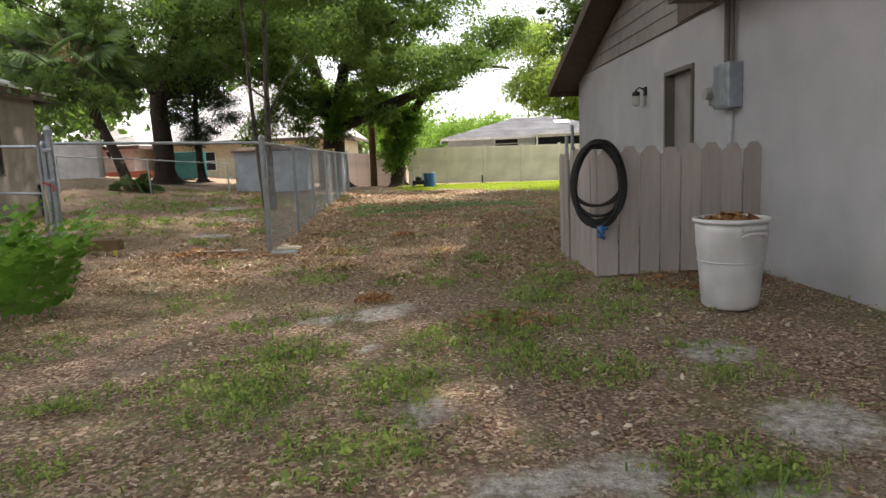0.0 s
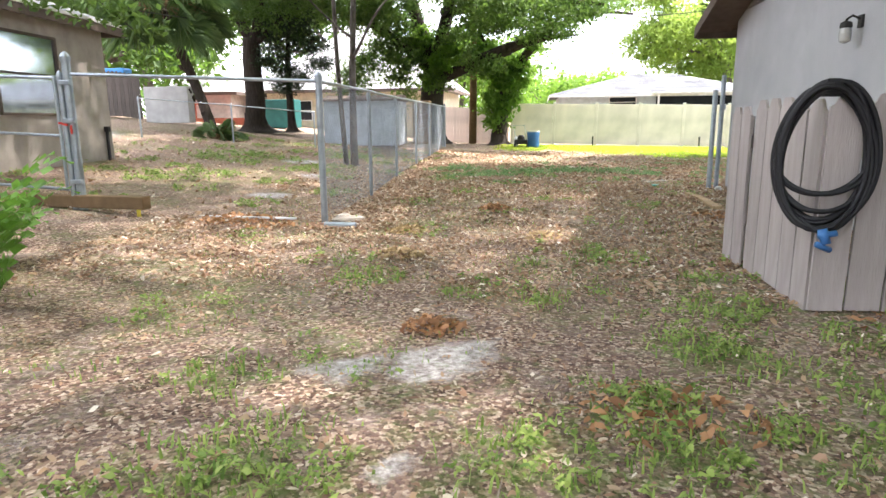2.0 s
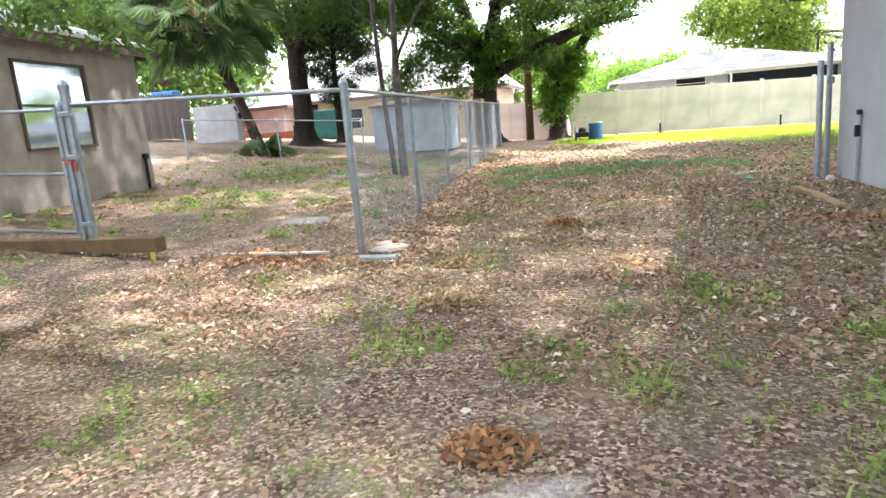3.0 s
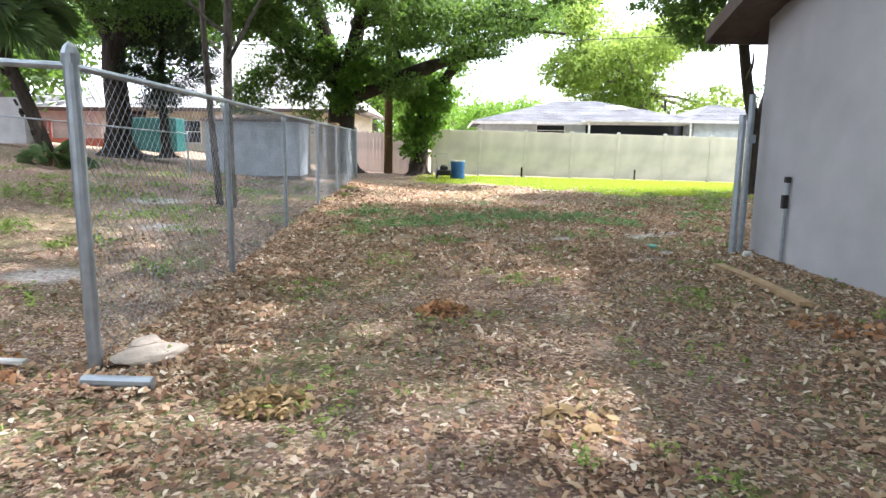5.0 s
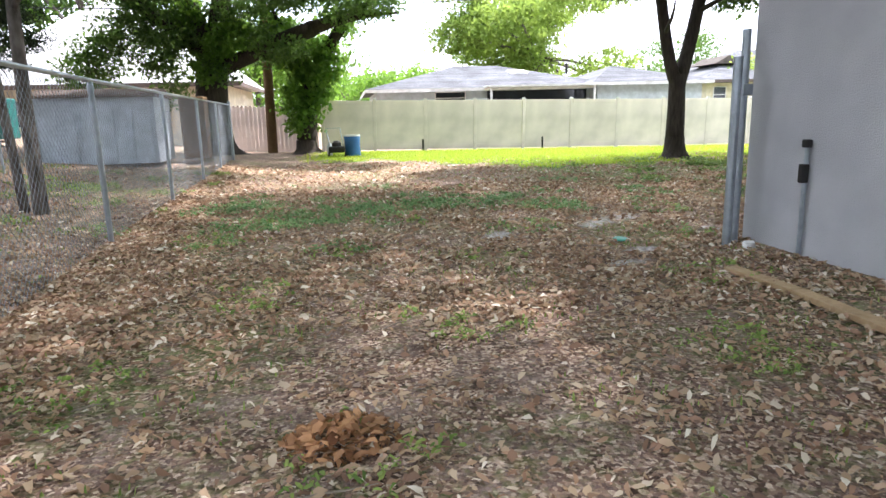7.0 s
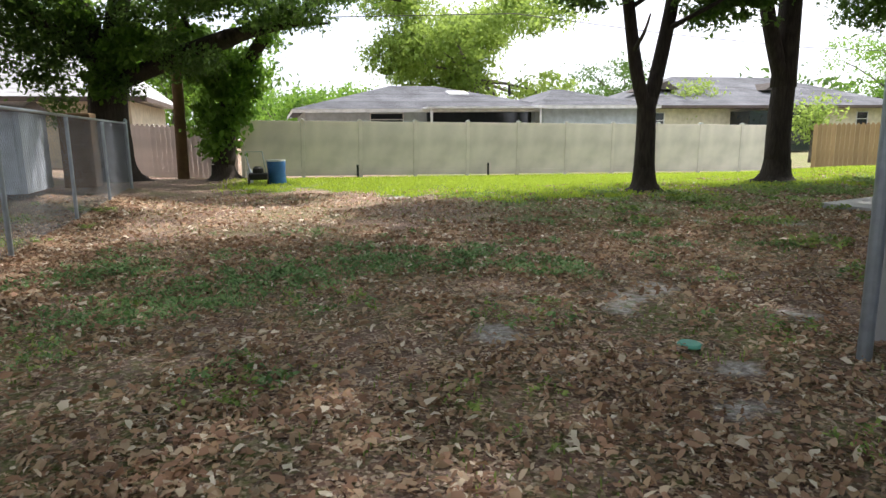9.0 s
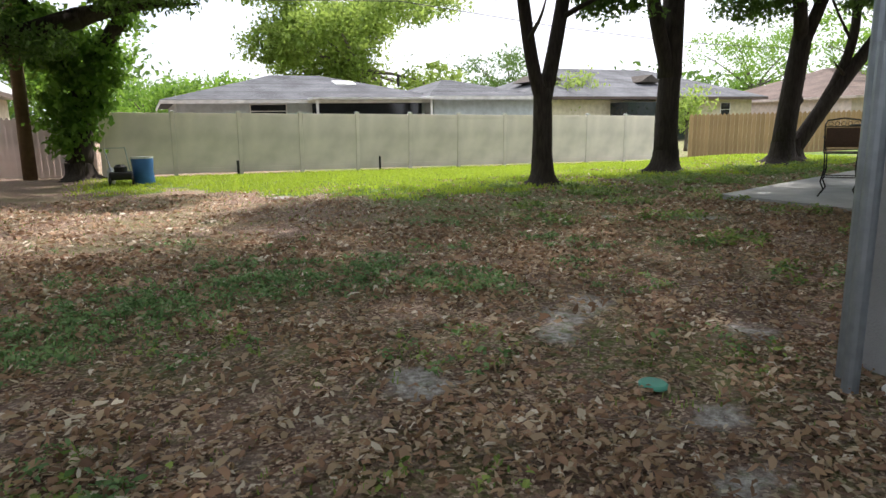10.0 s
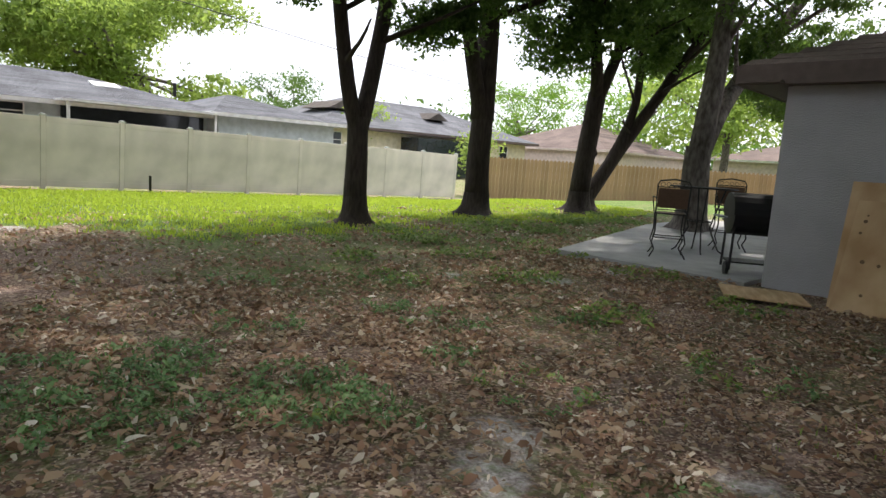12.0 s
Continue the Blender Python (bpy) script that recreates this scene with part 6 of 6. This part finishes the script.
def litter_weight(x, y):
    speck = np.sin(x * 17 + 3 * np.sin(y * 11)) * np.sin(y * 19 + 3 * np.sin(x * 13))
    w = np.clip(.72 - (.62 + .3 * speck) * blobs(x, y, SANDY) - .4 * grassy(x, y) ** 2, .04, 1) * (.8 + .3 * speck)
    w = w * (1 - .68 * smooth01((-x - 2.7) / .6) * (y > 8.4)) * (1 - .3 * smooth01((y - 8) / 2) * smooth01((1.6 - x) / 1.2) * smooth01((12 - y) / 2))
    w = w * (.68 + .32 * np.sin(x * 2.3 + 1.3 * np.sin(y * 1.7)) * np.sin(y * 1.9 + x)) * (.6 + .4 * np.sin(x * 5.3 + 2 * np.sin(y * 3.1)) * np.sin(y * 4.7 - x)) * (.30 + .70 * smooth01((y - 4.5) / 4.5))
    line = .9 * np.exp(-((x - (-2.40 - (y - 8.7) * .078) - .28) / .45) ** 2) * (y > 8.3)
    w = np.maximum(w, line)
    return np.where(inside_things(x, y), 0, w) * (1 - .72 * lawn(x, y))


for name, n, box, size, seed in (("leaf_litter", 130000, (-4, 3.2, .4, 8), .033, 1), ("leaf_litter", 150000, (-4, 3.2, 6, 13), .042, 5), ("leaf_litter", 220000, (-4.5, 7.5, 11, 18), .050, 2), ("leaf_litter", 130000, (-7, 14, 15, 24), .065, 3), ("leaf_litter", 60000, (-11, -3, 8, 22), .055, 4)):
    x, y = scatter(n, box, litter_weight, seed)
    rng = np.random.default_rng(seed + 50)
    z = gz(x, y) + rng.uniform(-.004, .018, len(x))
    tagged(leaves(name, np.stack([x, y, z], 1), size, L_DRY, None, rng, flat=True, aspect=.40, bend=.26), "scattered dry brown oak leaves", "leaf litter", kind="stuff")


def pile(x, y, r, h, n, size, seed, label, mat=L_ORANGE):
    rng = np.random.default_rng(seed)
    a, q = rng.uniform(0, 6.283, n), r * np.sqrt(rng.random(n))
    px, py = x + q * np.cos(a) * 1.3, y + q * np.sin(a)
    pz = gz(px, py) + h * (1 - (q / r) ** 2) * rng.random(n) + .008
    tagged(leaves("leaf_pile", np.stack([px, py, pz], 1), size, mat, None, rng, flat=True, aspect=.42, bend=.32), label, "leaf pile", kind="stuff")


pile(-.68, 5.36, .13, .06, 130, .055, 1, "curled orange-brown dry leaves on bare sand")
pile(.35, 4.45, .28, .03, 110, .055, 2, "low orange leaf pile among weeds")
pile(-1.42, 8.26, .16, .06, 260, .05, 10, "brown and tan leaf pile on the walk", L_TANLEAF)
pile(-.66, 9.86, .16, .08, 300, .05, 3, "orange-brown leaf pile with green sprouts")
pile(-1.25, 7.15, .16, .05, 160, .05, 4, "brown and yellow leaf pile on the soil", L_TANLEAF)
pile(1.9, 9.6, .25, .04, 90, .06, 5, "brown leaf pile near the wall")
pile(-.1, 8.1, .16, .03, 60, .06, 6, "low brown leaf pile", L_TANLEAF)
pile(-3.2, 8.45, .4, .06, 260, .06, 7, "dry brown leaves gathered at the fence line")
pile(2.2, 5.6, .5, .03, 260, .055, 8, "rust-brown leaves along the house wall")
pile(2.4, 8.6, .8, .04, 700, .06, 9, "pale brown leaves along the house wall", L_DRY)


def blades(name, x, y, h, mat, seed, width=.006, lean=.5, label=""):
    rng = np.random.default_rng(seed)
    k = len(x)
    z = gz(x, y)
    a = rng.uniform(0, 6.283, k)
    L = h * rng.uniform(.5, 1.3, k)
    ln = lean * rng.uniform(.2, 1.2, k)
    dx, dy = np.cos(a), np.sin(a)
    b = np.stack([x, y, z - .005], 1)
    sd = np.stack([-dy, dx, np.zeros(k)], 1) * (width * rng.uniform(.7, 1.4, k))[:, None]
    mid = b + np.stack([dx * L * ln * .35, dy * L * ln * .35, L * .6], 1)
    tip = b + np.stack([dx * L * ln, dy * L * ln, L * (1 - .3 * ln)], 1)
    v = np.stack([b - sd, b + sd, mid + sd * .8, mid - sd * .8, tip], 1).reshape(-1, 3)
    i = np.arange(k)[:, None] * 5
    f = np.concatenate([i + [0, 1, 2], i + [0, 2, 3], i + [3, 2, 4]], 1).reshape(-1, 3)
    me = bpy.data.meshes.new(name)
    me.vertices.add(len(v)), me.loops.add(len(f) * 3), me.polygons.add(len(f))
    me.vertices.foreach_set("co", v.ravel().astype(np.float32))
    me.loops.foreach_set("vertex_index", f.ravel().astype(np.int32))
    me.polygons.foreach_set("loop_start", np.arange(0, len(f) * 3, 3, dtype=np.int32))
    me.materials.append(mat)
    me.update(calc_edges=True)
    return tagged(new(name, me), label, "grass", kind="stuff")


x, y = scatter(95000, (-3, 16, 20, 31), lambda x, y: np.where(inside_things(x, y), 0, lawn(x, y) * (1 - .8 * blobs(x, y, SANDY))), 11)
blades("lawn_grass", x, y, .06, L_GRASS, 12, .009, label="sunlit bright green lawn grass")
x, y = scatter(70000, (-3, 3, .6, 8), lambda x, y: np.where(inside_things(x, y), 0, np.clip(blobs(x, y, WEEDS) - .2, 0, 1) * (.2 + .8 * (np.sin(x * 9 + 2 * np.sin(y * 7)) * np.sin(y * 8) > 0))), 15)
blades("grass_tufts", x, y, .055, L_WEED, 16, .0045, .8, label="short yellow-green grass tufts among weeds")
x, y = scatter(24000, (-3, 6, 13, 18.5), lambda x, y: np.where(inside_things(x, y), 0, np.clip(blobs(x, y, SHADEWEEDS) - .3, 0, 1)), 17)
blades("grass_tufts", x, y, .05, L_SHADEWEED, 18, .005, .8, label="short blue-green grass tufts in the shade")
x, y = scatter(14000, (-4, 9, 14, 24), lambda x, y: np.where(inside_things(x, y), 0, .35 * smooth01((y - 14) / 4)), 13)
blades("sparse_grass", x, y, .028, L_WEED, 14, .007, label="sparse thin grass in shade")


def weeds(name, box, n, spots, mat, seed, size, label, extra=0.0):
    """Small plants: a rosette of little leaves for each."""
    rng = np.random.default_rng(seed)
    x, y = scatter(n, box, lambda x, y: np.where(inside_things(x, y), 0, np.clip(blobs(x, y, spots) * .75 - .18, 0, 1) * (.25 + .75 * (np.sin(x * 7 + 2 * np.sin(y * 5)) * np.sin(y * 6 + 2 * np.cos(x * 4)) > -.1)) + extra * (np.sin(x * 3.1 + y) * np.sin(y * 2.7 - x) > .45)), seed)
    k = 12
    cx, cy = np.repeat(x, k), np.repeat(y, k)
    cx += rng.normal(size=len(cx)) * size * .9
    cy += rng.normal(size=len(cy)) * size * .9
    cz = gz(cx, cy) + rng.uniform(.005, .05, len(cx)) * size / .03
    tagged(leaves(name, np.stack([cx, cy, cz], 1), size * 1.2, mat, None, rng, flat=True, aspect=.36, bend=.4), label, "weeds", kind="stuff")


weeds("weed_patch", (-3, 3, .6, 8), 17000, WEEDS, L_WEED, 21, .024, "low bright green weeds", .13)
weeds("weed_patch", (-3, 6, 13, 18.5), 17000, SHADEWEEDS, L_SHADEWEED, 22, .030, "low blue-green creeping weeds", .10)
weeds("weed_patch", (-2.2, 5, 8, 15), 9000, [(-.6, 9.95, .12), (2.1, 11.7, .25)], L_WEED, 23, .026, "scattered green sprouts", .2)
weeds("weed_patch", (-10, -2.8, 9, 22), 16000, [(-6, 12, 1.2), (-7, 16, 1.4), (-4.5, 14.5, 1), (-5, 18, 1.2)], L_WEED, 24, .035, "scattered weeds in the next yard", .25)
weeds("weed_patch", (4, 14, 14, 21.5), 12000, [(9.5, 20.4, 1.4), (12, 20.2, 1.2), (6.5, 19.5, .8)], L_WEED, 25, .045, "scattered weeds under the trees", .22)

x, y = scatter(9000, (-4, 4, .5, 16), lambda x, y: np.where(inside_things(x, y), 0, .6 + .4 * np.sin(x * 3 + y)), 61)
rng = np.random.default_rng(62)
tagged(leaves("bark_chips", np.stack([x, y, gz(x, y) + .012], 1), .026, L_CHIP, None, rng, flat=True, aspect=.35, bend=.1), "pale dry wood chips and leaf scraps", "wood chips", kind="stuff")
x, y = scatter(30000, (-3.5, 4, .6, 14), lambda x, y: np.where(inside_things(x, y), 0, .5 * (np.sin(x * 4 + 3 * np.sin(y * 2)) * np.sin(y * 3 + x) > .25)), 63)
blades("thin_grass", x, y, .035, L_WEED, 64, .004, label="thin scattered grass blades in the litter")

rng0 = random.Random(77)
for k in range(46):
    tx, ty = rng0.uniform(-3, 2.2), rng0.uniform(1.2, 13)
    a, L = rng0.uniform(0, 3.14), rng0.uniform(.12, .4)
    dx, dy = math.cos(a) * L / 2, math.sin(a) * L / 2
    z = G(tx, ty) + .012
    s = Shape().tube([(-dx, -dy, 0), (-dx * .2 + .02, dy * .1, .01), (dx * .4, dy * .3, .006), (dx, dy, 0)], [.004, .0035, .003, .0015], 5)
    tagged(s.done("twig", M_TWIG, None, "thin grey-brown fallen twig on the litter", pos=pose(tx, ty, z)), category="twig", group="fallen twigs")
